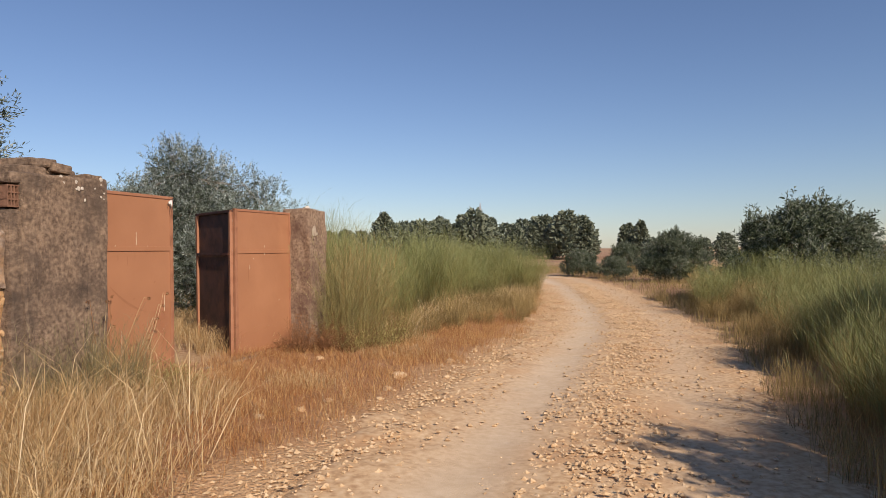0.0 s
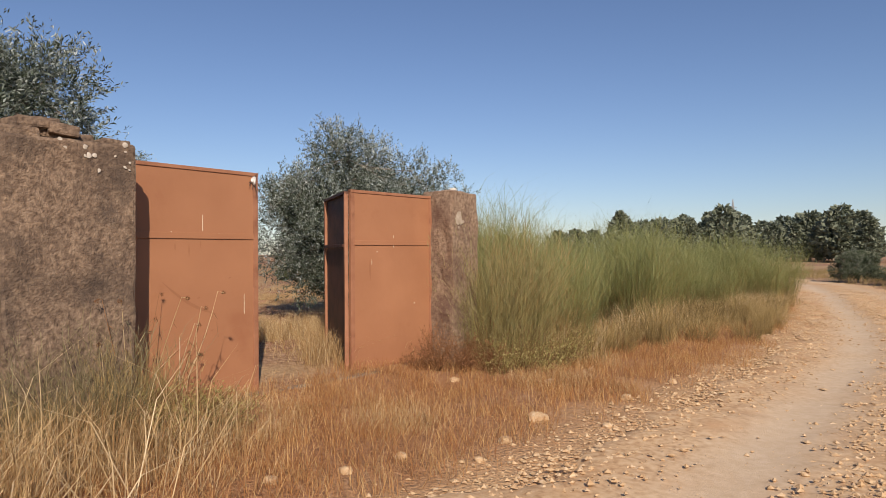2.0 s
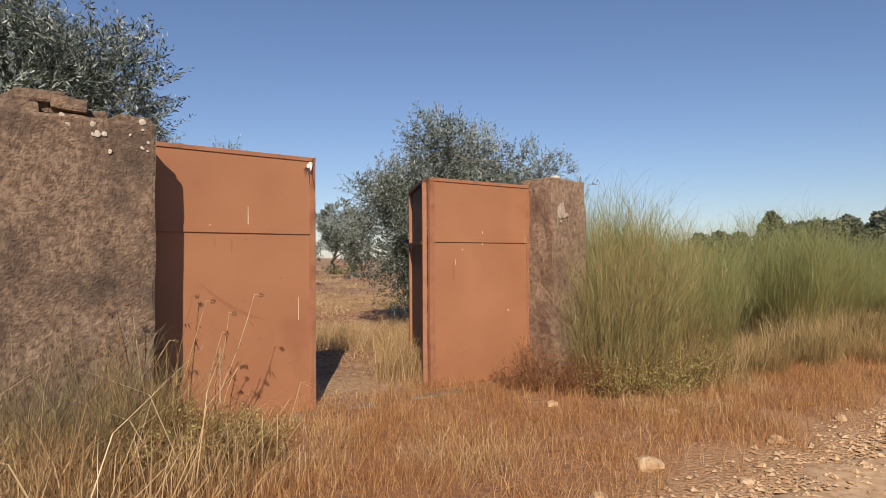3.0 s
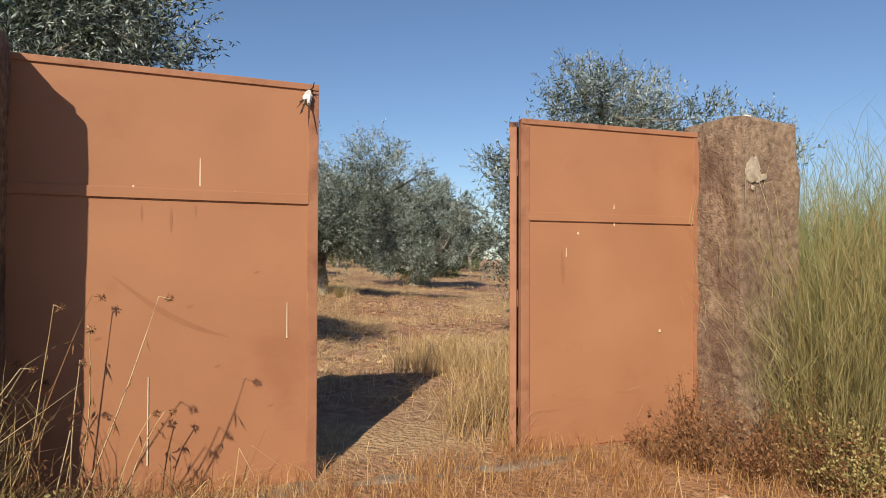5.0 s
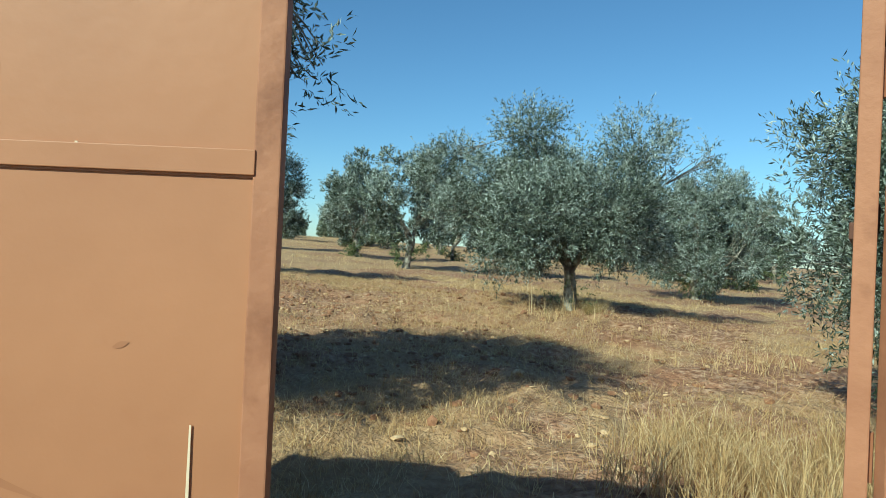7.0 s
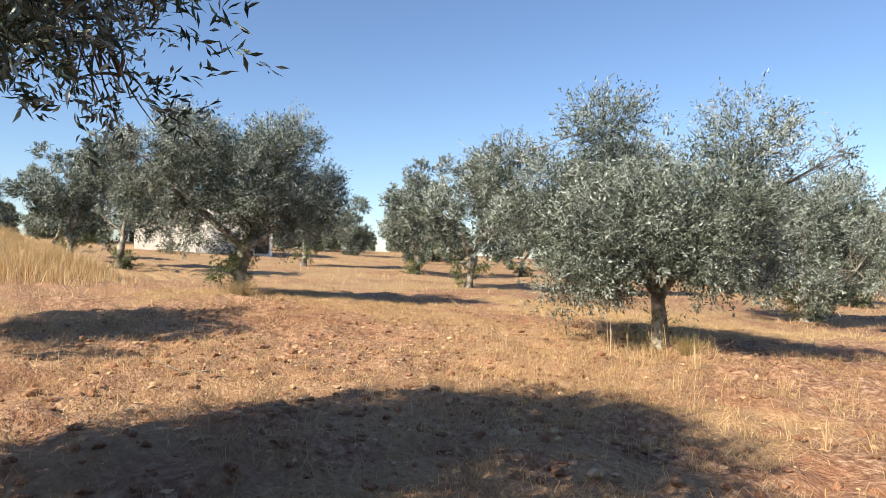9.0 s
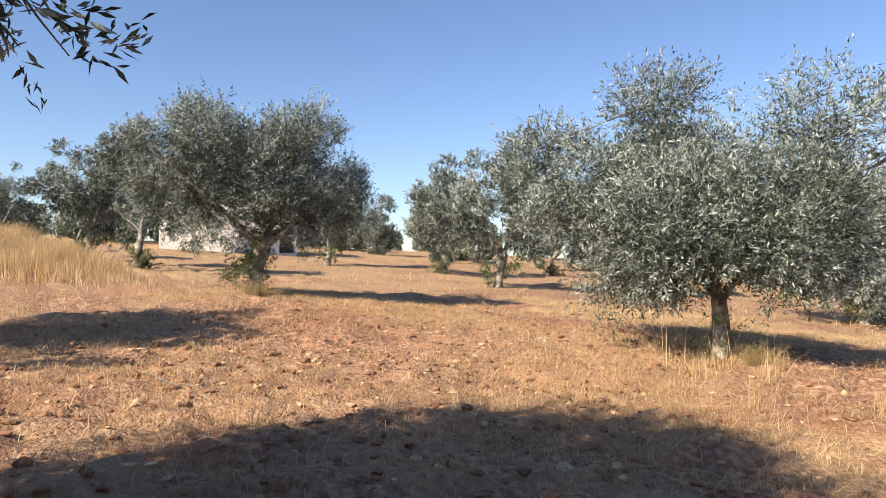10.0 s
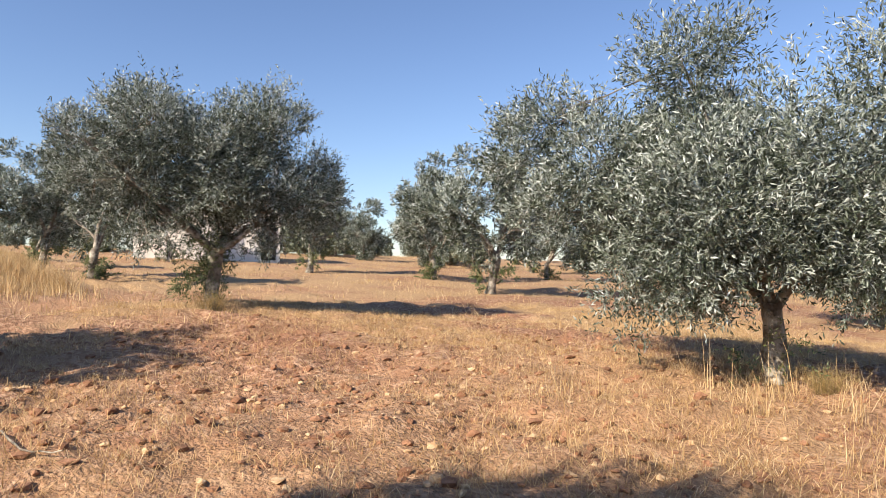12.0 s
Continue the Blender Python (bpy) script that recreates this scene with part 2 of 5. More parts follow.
M_DARKOLIVE = material("dark_olive_leaf", [(0.03, 0.042, 0.02), (0.075, 0.098, 0.052), (0.15, 0.18, 0.115), (0.32, 0.35, 0.28)], tone=True, rough=0.45, bump=0, through_light=0.1)
M_SUCKER = material("fresh_olive_leaf", [(0.06, 0.08, 0.032), (0.13, 0.16, 0.065), (0.24, 0.27, 0.14)], tone=True, rough=0.45, bump=0, through_light=0.25)
# far woods' leaves, lightened so that the colour carries the distance haze
M_HAZED_LEAF = material("hazed_far_leaf", [(0.08, 0.098, 0.07), (0.165, 0.19, 0.13), (0.25, 0.275, 0.20)], tone=True, rough=0.6, bump=0, through_light=0.15)
M_BARK = material("olive_bark", [(0.10, 0.085, 0.068), (0.21, 0.18, 0.145)], scale=18, stain=6, stain_colour=(0.40, 0.38, 0.32), stain_lo=0.46, stain_hi=0.62, rough=0.95, bump=0.9, bump_scale=30)
M_PAINT = material("rust_red_paint", [(0.331, 0.151, 0.0774), (0.387, 0.182, 0.0946)], scale=1.6, stain=1.3, stain_colour=(0.292, 0.12, 0.0619), stain_lo=0.56, stain_hi=0.8, rough=0.55, bump=0.08, bump_scale=14)
M_PAINT_EDGE = material("worn_rust_paint", [(0.302, 0.134, 0.0739), (0.361, 0.168, 0.0941)], scale=9, stain=5, stain_colour=(0.227, 0.0966, 0.0529), stain_lo=0.54, stain_hi=0.7, rough=0.65, bump=0.15, bump_scale=30)
# rusty steel with the open leaf's shade put into its colour
M_SHADED_STEEL = material("shaded_rusty_steel", [(0.036, 0.0176, 0.0144), (0.08, 0.036, 0.0272)], scale=6, stain=2, stain_colour=(0.12, 0.048, 0.028), rough=0.6, bump=0.1)
M_SCRATCH = material("bare_scratch", [(0.62, 0.50, 0.36), (0.70, 0.60, 0.45)], rough=0.7, bump=0)
M_RENDER = material("weathered_cement", [(0.105, 0.07, 0.048), (0.205, 0.142, 0.098), (0.32, 0.23, 0.158)], scale=26, stain=2.0, stain_colour=(0.08, 0.058, 0.045), stain_lo=0.45, stain_hi=0.70, rough=0.95, bump=1.0, bump_scale=60, detail=10, dist=0.014)
M_RENDER2 = material("pale_weathered_cement", [(0.14, 0.088, 0.06), (0.27, 0.185, 0.125), (0.36, 0.26, 0.18)], scale=24, stain=2.2, stain_colour=(0.15, 0.09, 0.066), stain_lo=0.46, stain_hi=0.72, rough=0.95, bump=1.0, bump_scale=70, detail=10, dist=0.014)
M_PATCH = material("bare_lime_patch", [(0.324, 0.252, 0.18), (0.45, 0.378, 0.297)], scale=18, rough=0.95, bump=0.5, bump_scale=50)
M_WISP = material("olive_broom_shoot", [(0.20, 0.14, 0.06), (0.28, 0.235, 0.095), (0.34, 0.32, 0.14), (0.44, 0.36, 0.19)], tone=True, rough=0.7, bump=0, through_light=0.2)
M_DUSK = material("dusky_broom_shoot", [(0.12, 0.095, 0.05), (0.19, 0.165, 0.085), (0.32, 0.265, 0.15)], tone=True, rough=0.7, bump=0, through_light=0.15)
M_PLASTER = material("lichened_plaster", [(0.12, 0.0817, 0.0602), (0.224, 0.163, 0.12), (0.361, 0.292, 0.232)], scale=16, stain=2.2, stain_colour=(0.43, 0.267, 0.146), stain_lo=0.5, stain_hi=0.72, rough=0.95, bump=0.8, bump_scale=45, detail=10, dist=0.02)
M_LICHEN = material("white_patch", [(0.44, 0.38, 0.31), (0.62, 0.57, 0.49)], scale=20, rough=0.95, bump=0.3)
M_RUBBLE = material("rubble_stone", [(0.275, 0.181, 0.103), (0.396, 0.284, 0.172), (0.43, 0.258, 0.129)], scale=6, rough=0.95, bump=0.7, bump_scale=30)
M_MORTAR = material("earth_mortar", [(0.378, 0.215, 0.0946), (0.499, 0.318, 0.163)], scale=9, stain=2.2, stain_colour=(0.275, 0.163, 0.086), rough=1.0, bump=0.9, bump_scale=25, dist=0.04)
M_BRICK = material("hollow_brick", [(0.15, 0.078, 0.05), (0.24, 0.13, 0.084)], scale=20, rough=0.95, bump=0.4)
M_CONC = material("old_concrete", [(0.20, 0.15, 0.105), (0.32, 0.25, 0.18)], scale=10, stain=3, stain_colour=(0.19, 0.125, 0.075), rough=0.95, bump=0.6, bump_scale=40)
M_WHITE = material("whitewashed_wall", [(0.74, 0.71, 0.66), (0.80, 0.78, 0.74)], scale=1.5, stain=0.6, stain_colour=(0.60, 0.55, 0.48), rough=0.9, bump=0.1)
M_DARK = material("dark_fill", [(0.03, 0.028, 0.025), (0.05, 0.045, 0.04)], rough=0.9, bump=0)
M_TILE = material("clay_roof", [(0.34, 0.16, 0.09), (0.46, 0.25, 0.15)], scale=6, rough=0.9, bump=0.4)
M_RAG = material("white_rag", [(0.6, 0.58, 0.55), (0.75, 0.73, 0.70)], rough=0.9, bump=0.2)
M_STEEL = material("galvanised_steel", [(0.30, 0.31, 0.32), (0.40, 0.41, 0.42)], rough=0.5, bump=0, metal=0.3)
M_CORD = material("dark_cord", [(0.03, 0.028, 0.026), (0.06, 0.05, 0.045)], rough=0.8, bump=0)

# ---------- ground and road ----------


def axis(lo, hi, step, end):
    mid = np.arange(lo, hi + step / 2, step)
    k = step * 1.09 ** np.arange(1, 130)
    out = np.cumsum(k)
    out = out[out < end]
    return np.concatenate([(lo - out)[::-1], mid, hi + out])


gx, gy = axis(-13, 8, 0.085, 1600), axis(-2, 19, 0.085, 1600)
X, Y = np.meshgrid(gx, gy, indexing="ij")
S, O = inside(X, Y), np.abs(road_offset(X, Y))
Z = height(X, Y)
Z = Z - 0.08 * (1 - smooth(HALF - 0.7, HALF - 0.1, O))
verge = smooth(HALF - 0.6, HALF + 0.1, O) * (1 - smooth(-0.2, 0.8, S)) * (0.75 + 0.25 * vn(X, Y, 0.8, 4))
verge = verge * (1 - smooth(14, 20, X)) * smooth(-6.0, -2.2, X - 0.2 * Y) * (1 - smooth(4.5, 7, O))
patch_of = 0.5 + 0.5 * vn(X, Y, 2.3, 5) + 0.35 * vn(X, Y, 0.5, 6)
till = np.exp(-(((X + 9.5) / 6.5) ** 2 + ((Y - 11.5) / 6.0) ** 2))
straw = np.clip(smooth(0.25, 0.8, patch_of) * smooth(-0.4, 0.6, S) * (1 - 0.75 * till) + smooth(4, 8, O) * (S < 0) * 0.7 + 0.3 * smooth(13, 17, -X) * smooth(0, 1, S), 0, 1)
sand = (1 - smooth(HALF - 0.1, HALF + 1.0 , O + 0.25 * vn(X, Y, 0.5, 13))) * (S < 0)
ni, nj = X.shape
idx = np.arange(ni * nj).reshape(ni, nj)
quads = np.stack([idx[:-1, :-1], idx[1:, :-1], idx[1:, 1:], idx[:-1, 1:]], -1).reshape(-1, 4)
ground = new("ground", mesh("ground", np.stack([X, Y, Z], -1).reshape(-1, 3), [quads], M_GROUND, extra={"verge": verge.ravel(), "straw": straw.ravel(), "sand": sand.ravel()}, shade=True))
tagged(ground, "dry reddish earth with straw litter in an olive grove", "ground", kind="structure")


def along_road(n_per):
    pts = []
    for a, b in zip(ROAD[2:-1], ROAD[3:]):
        n = max(2, int(np.linalg.norm(b - a) * n_per))
        pts.append(a + (b - a) * np.linspace(0, 1, n, endpoint=False)[:, None])
    p = np.concatenate(pts)
    for _ in range(30):
        p[1:-1] = 0.5 * p[1:-1] + 0.25 * (p[:-2] + p[2:])
    return p


mid = along_road(11)
d = np.gradient(mid, axis=0)
d /= np.linalg.norm(d, axis=1)[:, None]
left = np.stack([-d[:, 1], d[:, 0]], 1)
offs = np.linspace(-2.5, 2.5, 57)
RX = mid[:, None, 0] + left[:, None, 0] * offs
RY = mid[:, None, 1] + left[:, None, 1] * offs
edge = np.abs(offs)[None] + 0.22 * vn(RX, RY, 0.9, 8) + 0.08 * vn(RX, RY, 0.25, 9)
ruts = (np.exp(-((offs - 0.75) / 0.42) ** 2) + 0.45 * np.exp(-((offs + 1.0) / 0.4) ** 2))[None] * np.ones_like(RX)
RZ = height(RX, RY, False) + 0.012 + 0.05 * (0.4 - ruts * 0.8) * smooth(2.2, 1.4, edge) - 0.16 * smooth(HALF - 0.25, HALF + 0.35, edge)
RZ += (0.010 * vn(RX, RY, 0.35, 10) + 0.012 * vn(RX, RY, 0.12, 11)) * (1 - 0.6 * ruts)
ni, nj = RX.shape
idx = np.arange(ni * nj).reshape(ni, nj)
quads = np.stack([idx[:-1, :-1], idx[1:, :-1], idx[1:, 1:], idx[:-1, 1:]], -1).reshape(-1, 4)
track = np.clip(ruts * 1.15 * (0.85 + 0.3 * vn(RX, RY, 0.7, 12)), 0, 1)
road = new("road", mesh("road", np.stack([RX, RY, RZ], -1).reshape(-1, 3), [quads[:, ::-1]], M_ROAD, extra={"track": track.ravel()}, shade=True))
tagged(road, "pale dusty dirt road with loose gravel", "road", kind="structure")


def stones(name, xy, sizes, mat, label, category, seed, sink=0.3, simple=False, lift=0.0):
    rng = np.random.default_rng(seed)
    bm = bmesh.new()
    bmesh.ops.create_icosphere(bm, subdivisions=1, radius=1)
    sv = np.array([v.co[:] for v in bm.verts])
    sf = np.array([[v.index for v in f.verts] for f in bm.faces])
    bm.free()
    if simple:
        sv = np.array([(1, 0, 0), (-1, 0, 0), (0, 1, 0), (0, -1, 0), (0, 0, 1), (0, 0, -1)], float)
        sf = np.array([(0, 2, 4), (2, 1, 4), (1, 3, 4), (3, 0, 4), (2, 0, 5), (1, 2, 5), (3, 1, 5), (0, 3, 5)])
    n = len(xy)
    z = height(xy[:, 0], xy[:, 1]) + lift
    sc = sizes[:, None] * (0.6 + 0.7 * rng.random((n, 3))) * np.array([1, 1, 0.55])
    ang = rng.random(n) * 6.28
    v = sv[None] * (0.65 + 0.7 * rng.random((n, len(sv), 1))) * sc[:, None]
    c, s = np.cos(ang)[:, None], np.sin(ang)[:, None]
    v = np.stack([v[..., 0] * c - v[..., 1] * s, v[..., 0] * s + v[..., 1] * c, v[..., 2]], -1)
    v += np.stack([xy[:, 0], xy[:, 1], z + sizes * sink], 1)[:, None]
    f = sf[None] + (np.arange(n) * len(sv))[:, None, None]
    return tagged(new(name, mesh(name, v.reshape(-1, 3), [f.reshape(-1, 3)], mat, tone=np.repeat(rng.random(n), len(sv)))), label, category, kind="stuff")


rng = np.random.default_rng(21)
N = 50000
k = (len(mid) * (0.06 + 0.32 * rng.random(N) ** 1.3)).astype(int)
u = rng.random(N)
o = np.where(u < 0.42, rng.normal(-0.1, 0.32, N), np.where(u < 0.70, rng.normal(1.85, 0.28, N), rng.uniform(-2.0, 2.0, N)))
keep = (rng.random(N) > 0.88 * np.exp(-((o - 0.75) / 0.36) ** 2)) & (np.abs(o) < 2.4)
xy = (mid[k] + left[k] * o[:, None] + rng.normal(0, 0.05, (N, 2)))[keep]
ok = o[keep]
ruts_at = np.exp(-((ok - 0.75) / 0.42) ** 2) + 0.45 * np.exp(-((ok + 1.0) / 0.4) ** 2)
lift = (0.012 + 0.05 * (0.4 - 0.8 * ruts_at)) * (1 - smooth(1.6, 1.95, np.abs(ok)))
stones("gravel", xy, 0.006 + 0.029 * rng.random(len(xy)) ** 3, M_STONE, "loose pale gravel on the dirt road", "gravel", 22, 0.3, True, lift)
xy = np.stack([rng.uniform(-13, -1, 17000), rng.uniform(6.5, 19, 17000)], 1)
xy = xy[rng.random(17000) < np.exp(-(((xy[:, 0] + 7.5) / 5) ** 2 + ((xy[:, 1] - 11) / 4.5) ** 2))]
stones("soil_clods", xy, 0.007 + 0.060 * rng.random(len(xy)) ** 6, M_CLOD, "brown earth clods on tilled orchard ground", "soil", 23, 0.15)
xy2 = np.stack([rng.uniform(-11, -1, 900), rng.uniform(7, 16, 900)], 1)
stones("orchard_stones", xy2, 0.012 + 0.035 * rng.random(900) ** 3, M_STONE, "small pale stones on orchard ground", "stones", 24, 0.2)


def loose_stone(x, y, size, seed):
    rng = np.random.default_rng(seed)
    bm = bmesh.new()
    bmesh.ops.create_icosphere(bm, subdivisions=2, radius=size)
    for v in bm.verts:
        v.co *= 0.85 + 0.3 * rng.random()
        v.co.z *= 0.6
    ob = part("stone", bm, M_STONE)
    ob.matrix_basis = pose(x, y, ground_at(x, y) + size * 0.25, 0, 0, seed * 40)
    return tagged(ob, "pale angular stone lying in dry red grass", "stone", "stones on the verge")


for i, (x, y, s) in enumerate([(1.17, 3.02, 0.10), (-0.35, 2.16, 0.05), (0.58, 2.41, 0.06), (0.2, 2.0, 0.04), (2.5, 3.6, 0.07), (2.0, 4.4, 0.06), (-0.8, 1.9, 0.05), (3.6, 4.3, 0.06), (1.7, 2.7, 0.05), (-1.3, 1.75, 0.05), (1.0, 4.9, 0.06), (2.9, 5.0, 0.05)]):
    loose_stone(x, y, s, i + 1)

# ---------- gate ----------


def roughen(bm, amount, cuts=5, seed=0, chip=0.0):
    """Uneven masonry: cuts the faces finely and pushes the points about."""
    bmesh.ops.subdivide_edges(bm, edges=bm.edges[:], cuts=cuts, use_grid_fill=True)
    for v in bm.verts:
        p = v.co * 3.2 + Vector((seed * 7.1, seed * 3.3, 0))
        n = noise.noise_vector(p) + 0.5 * noise.noise_vector(p * 3.1)
        v.co += n * amount
    return bm


def gate_leaf(x, y, turn, length, z0, z1, seam, label, stile_at_end=True, dark=False, lean=0.0):
    """A sheet-steel leaf that runs from x, y along its own x axis; its front looks along -y."""
    paint, edge_paint = (M_SHADED_STEEL, M_SHADED_STEEL) if dark else (M_PAINT, M_PAINT_EDGE)
    thing = tagged(new("gate_leaf"), label, "gate", "gate leaves")
    thing.matrix_basis = pose(x, y, z0, lean, 0, turn)
    h = z1 - z0
    s = seam - z0
    part("lower_panel", box(length - 0.10, 0.006, s - 0.02, (length / 2, 0.0, 0.02), 0.001), paint, thing)
    part("upper_panel", box(length - 0.10, 0.006, h - s - 0.03, (length / 2, -0.004, s), 0.001), paint, thing)
    part("seam_strip", box(length - 0.11, 0.008, 0.055, (length / 2, -0.011, s + 0.006), 0.002), edge_paint if dark else M_PAINT, thing, "overlapping sheet edge")
    for i, px in enumerate((0.03, length - 0.03)):
        part("stile", box(0.06, 0.045, h, (px, 0.012, 0.0), 0.004), edge_paint, thing)
    part("top_rail", box(length, 0.055, 0.035, (length / 2, 0.010, h - 0.03), 0.004), edge_paint, thing, "worn steel angle along the top")
    part("bottom_rail", box(length - 0.12, 0.03, 0.03, (length / 2, 0.02, 0.0), 0.003), edge_paint, thing)
    part("brace", box(length - 0.12, 0.03, 0.04, (length / 2, 0.03, s - 0.02), 0.003), edge_paint, thing)
    return thing


deg = math.degrees
leaf_l = gate_leaf(-2.56, 3.62, deg(math.atan2(0.88, 1.30)), 1.57, 0.03, 2.37, 1.69, "closed rust-red painted sheet steel gate leaf with scratches")
leaf_r = gate_leaf(-0.17, 5.25, deg(math.atan2(0.72, 1.22)), 1.42, 0.14, 2.30, 1.64, "rust-red painted sheet steel gate leaf beside the pillar")
# turned from the sun: its panels take the darkened colour, its stiles the paint
leaf_m = gate_leaf(-0.207, 5.25, 92.5, 1.33, 0.14, 2.28, 1.64, "rusty gate leaf swung open inwards, coloured dark for its shade", dark=True)
for ob in leaf_m.children:
    if ob.name.startswith("stile"):
        ob.data.materials[0] = M_PAINT_EDGE
for i in (0.35, 1.0, 1.85):
    bm = bmesh.new()
    bmesh.ops.create_cone(bm, cap_ends=True, segments=10, radius1=0.014, radius2=0.014, depth=0.11)
    ob = part("hinge", bm, M_PAINT_EDGE, leaf_r)
    ob.matrix_basis = pose(-0.012, 0.045, i)


def scratch(parent, x, z, w, h, tilt=0.0):
    bm = box(w, 0.0016, h, (0, 0, 0), 0)
    for v in bm.verts:
        if v.co.z > h / 2:
            v.co.x *= 0.5
    ob = part("scratch", bm, M_SCRATCH, parent, "pale bare scratch")
    ob.matrix_basis = pose(x, -0.0078, z, 0, tilt, 0)


for x, z, w, h in ((0.94, 1.74, 0.008, 0.15), (1.40, 0.92, 0.008, 0.20), (0.70, 0.30, 0.008, 0.45), (0.62, 1.70, 0.014, 0.03), (1.12, 1.70, 0.012, 0.025)):
    scratch(leaf_l, x, z, w, h)
for x, z, w, h in ((0.70, 1.48, 0.009, 0.05), (0.70, 1.60, 0.009, 0.03), (0.42, 1.42, 0.016, 0.018), (0.33, 1.27, 0.007, 0.06), (1.07, 0.75, 0.02, 0.02)):
    scratch(leaf_r, x, z, w, h)

def scuff(parent, pts, w):
    """A dark rubbed line on the paint."""
    p = np.array([(x, -0.0045, z) for x, z in pts])
    d = np.gradient(p, axis=0)
    nrm = np.stack([-d[:, 2], 0 * d[:, 0], d[:, 0]], 1)
    nrm /= np.linalg.norm(nrm, axis=1)[:, None]
    k = np.sin(np.linspace(0.15, 2.99, len(p)))[:, None] * w / 2
    v = np.concatenate([p - nrm * k, p + nrm * k])
    n = len(p)
    i = np.arange(n - 1)[:, None]
    part("scuff", mesh("scuff", v, [i + np.array([[0, 1, n + 1, n]])], M_SCUFF), None, parent, "dark curved scuff mark")


u = np.linspace(0, 1, 14)
scuff(leaf_l, list(zip(0.53 + 0.56 * u, 1.27 - 0.33 * u - 0.05 * np.sin(np.pi * u))), 0.030)
for x, z, h in ((0.66, 1.63, 0.08), (0.80, 1.62, 0.13), (0.92, 1.64, 0.06)):
    scuff(leaf_l, [(x, z - h * k) for k in np.linspace(0, 1, 5)], 0.014)
for x, z in ((0.45, 0.95), (1.02, 0.78), (1.22, 1.28), (0.88, 1.10), (1.30, 0.55)):
    scuff(leaf_l, [(x + 0.035 * k, z + 0.012 * k) for k in np.linspace(0, 1, 5)], 0.014)
scuff(leaf_r, [(0.30 + 0.01 * k, 1.32 - 0.25 * k) for k in np.linspace(0, 1, 5)], 0.03)

# rag and wire knotted on the gate's corner
knot = tagged(new("wire_tie"), "white rag and dark wire knotted on the gate corner", "tie")
knot.matrix_basis = pose(-1.30, 4.44, 2.29)
bm = bmesh.new()
bmesh.ops.create_icosphere(bm, subdivisions=3, radius=0.024)
for v in bm.verts:
    v.co += noise.noise_vector(v.co * 40) * 0.018
    v.co.z *= 1.5
part("rag", bm, M_RAG, knot)
pcs = []
for i in range(7):
    a = i * 0.9
    p = np.array([(0, 0, 0.03), (0.03 * math.cos(a), 0.03 * math.sin(a), 0.06 - 0.02 * i), (0.05 * math.cos(a), -0.03 + 0.03 * math.sin(a), 0.08 - 0.035 * i)])
    pcs.append(tube(p, [0.005, 0.004, 0.002], 5))
v, f = joined(pcs)
part("wire", mesh("wire", v, f, M_CORD), None, knot)

# ---------- pillars and wall ----------
PU = Vector((math.cos(radians(35)), math.sin(radians(35)), 0))


def pillar(name, x, y, turn, sx, sy, top, mat, label, seed):
    """A rendered masonry pillar; x, y is the middle of its foot."""
    thing = tagged(new(name), label, "pillar")
    thing.matrix_basis = pose(x, y, ground_at(x, y) - 0.15, 0, 0, turn)
    h = top - ground_at(x, y) + 0.15
    bm = box(sx, sy, h, (0, 0, 0), 0.03)
    roughen(bm, 0.028, 11, seed)
    part("shaft", bm, mat, thing, shade=False)
    return thing, h


n2 = Vector((PU.y, -PU.x, 0))
pl_mid = Vector((-2.255, 3.311, 0)) - PU * 0.485 - n2 * 0.30
pl, ph = pillar("gate_pillar", pl_mid.x, pl_mid.y, 35, 0.97, 0.62, 2.42, M_RENDER, "tall dark-stained cement-rendered gate pillar with crumbling top", 1)
rng = np.random.default_rng(5)
for i, (x, w, z) in enumerate(((-0.34, 0.28, 0.0), (-0.14, 0.26, 0.03), (-0.22, 0.30, 0.085), (0.10, 0.30, 0.0), (0.34, 0.22, -0.02), (-0.02, 0.22, 0.05))):
    bm = box(w, 0.44, 0.085, (0, 0, 0), 0.02)
    roughen(bm, 0.02, 3, 20 + i)
    ob = part("cap_stone", bm, M_RENDER, pl, "crumbling flat cap stone")
    ob.matrix_basis = pose(x, 0.0 + 0.04 * rng.normal(), ph - 0.02 + z, 0, 2 * rng.normal(), 6 * rng.normal())
for i in range(14):
    bm = bmesh.new()
    bmesh.ops.create_icosphere(bm, subdivisions=2, radius=0.008 + 0.02 * rng.random() ** 2)
    for v in bm.verts:
        v.co += noise.noise_vector(v.co * 40 + Vector((i, 0, 0))) * 0.012
        v.co.y *= 0.2
    ob = part("lichen_patch", bm, M_LICHEN, pl, "white lichen patch")
    ob.matrix_basis = pose(rng.uniform(-0.1, 0.46), -0.318, ph - abs(rng.normal(0.02, 0.12)))

for z, hh, w in ((0.0, ph - 0.34, 0.15), (ph - 0.115, 0.10, 0.14)):
    ob = part("shoulder", roughen(box(w, 0.44, hh, (0, 0, 0), 0.03), 0.022, 7, 31), M_RENDER, pl, "ragged masonry edge of the pillar")
    ob.matrix_basis = pose(-0.53, -0.06, z)

# perforated air brick set into the pillar's far corner
brick = tagged(new("air_brick"), "perforated hollow clay brick set in the pillar", "brick")
brick.matrix_basis = pl.matrix_basis @ pose(-0.545, -0.195, ph - 0.33) @ Matrix.Diagonal((0.66, 3.0, 1.0, 1))
for i in range(5):
    part("web", box(0.012, 0.05, 0.20, (-0.10 + 0.05 * i, 0, 0), 0.002), M_BRICK, brick)
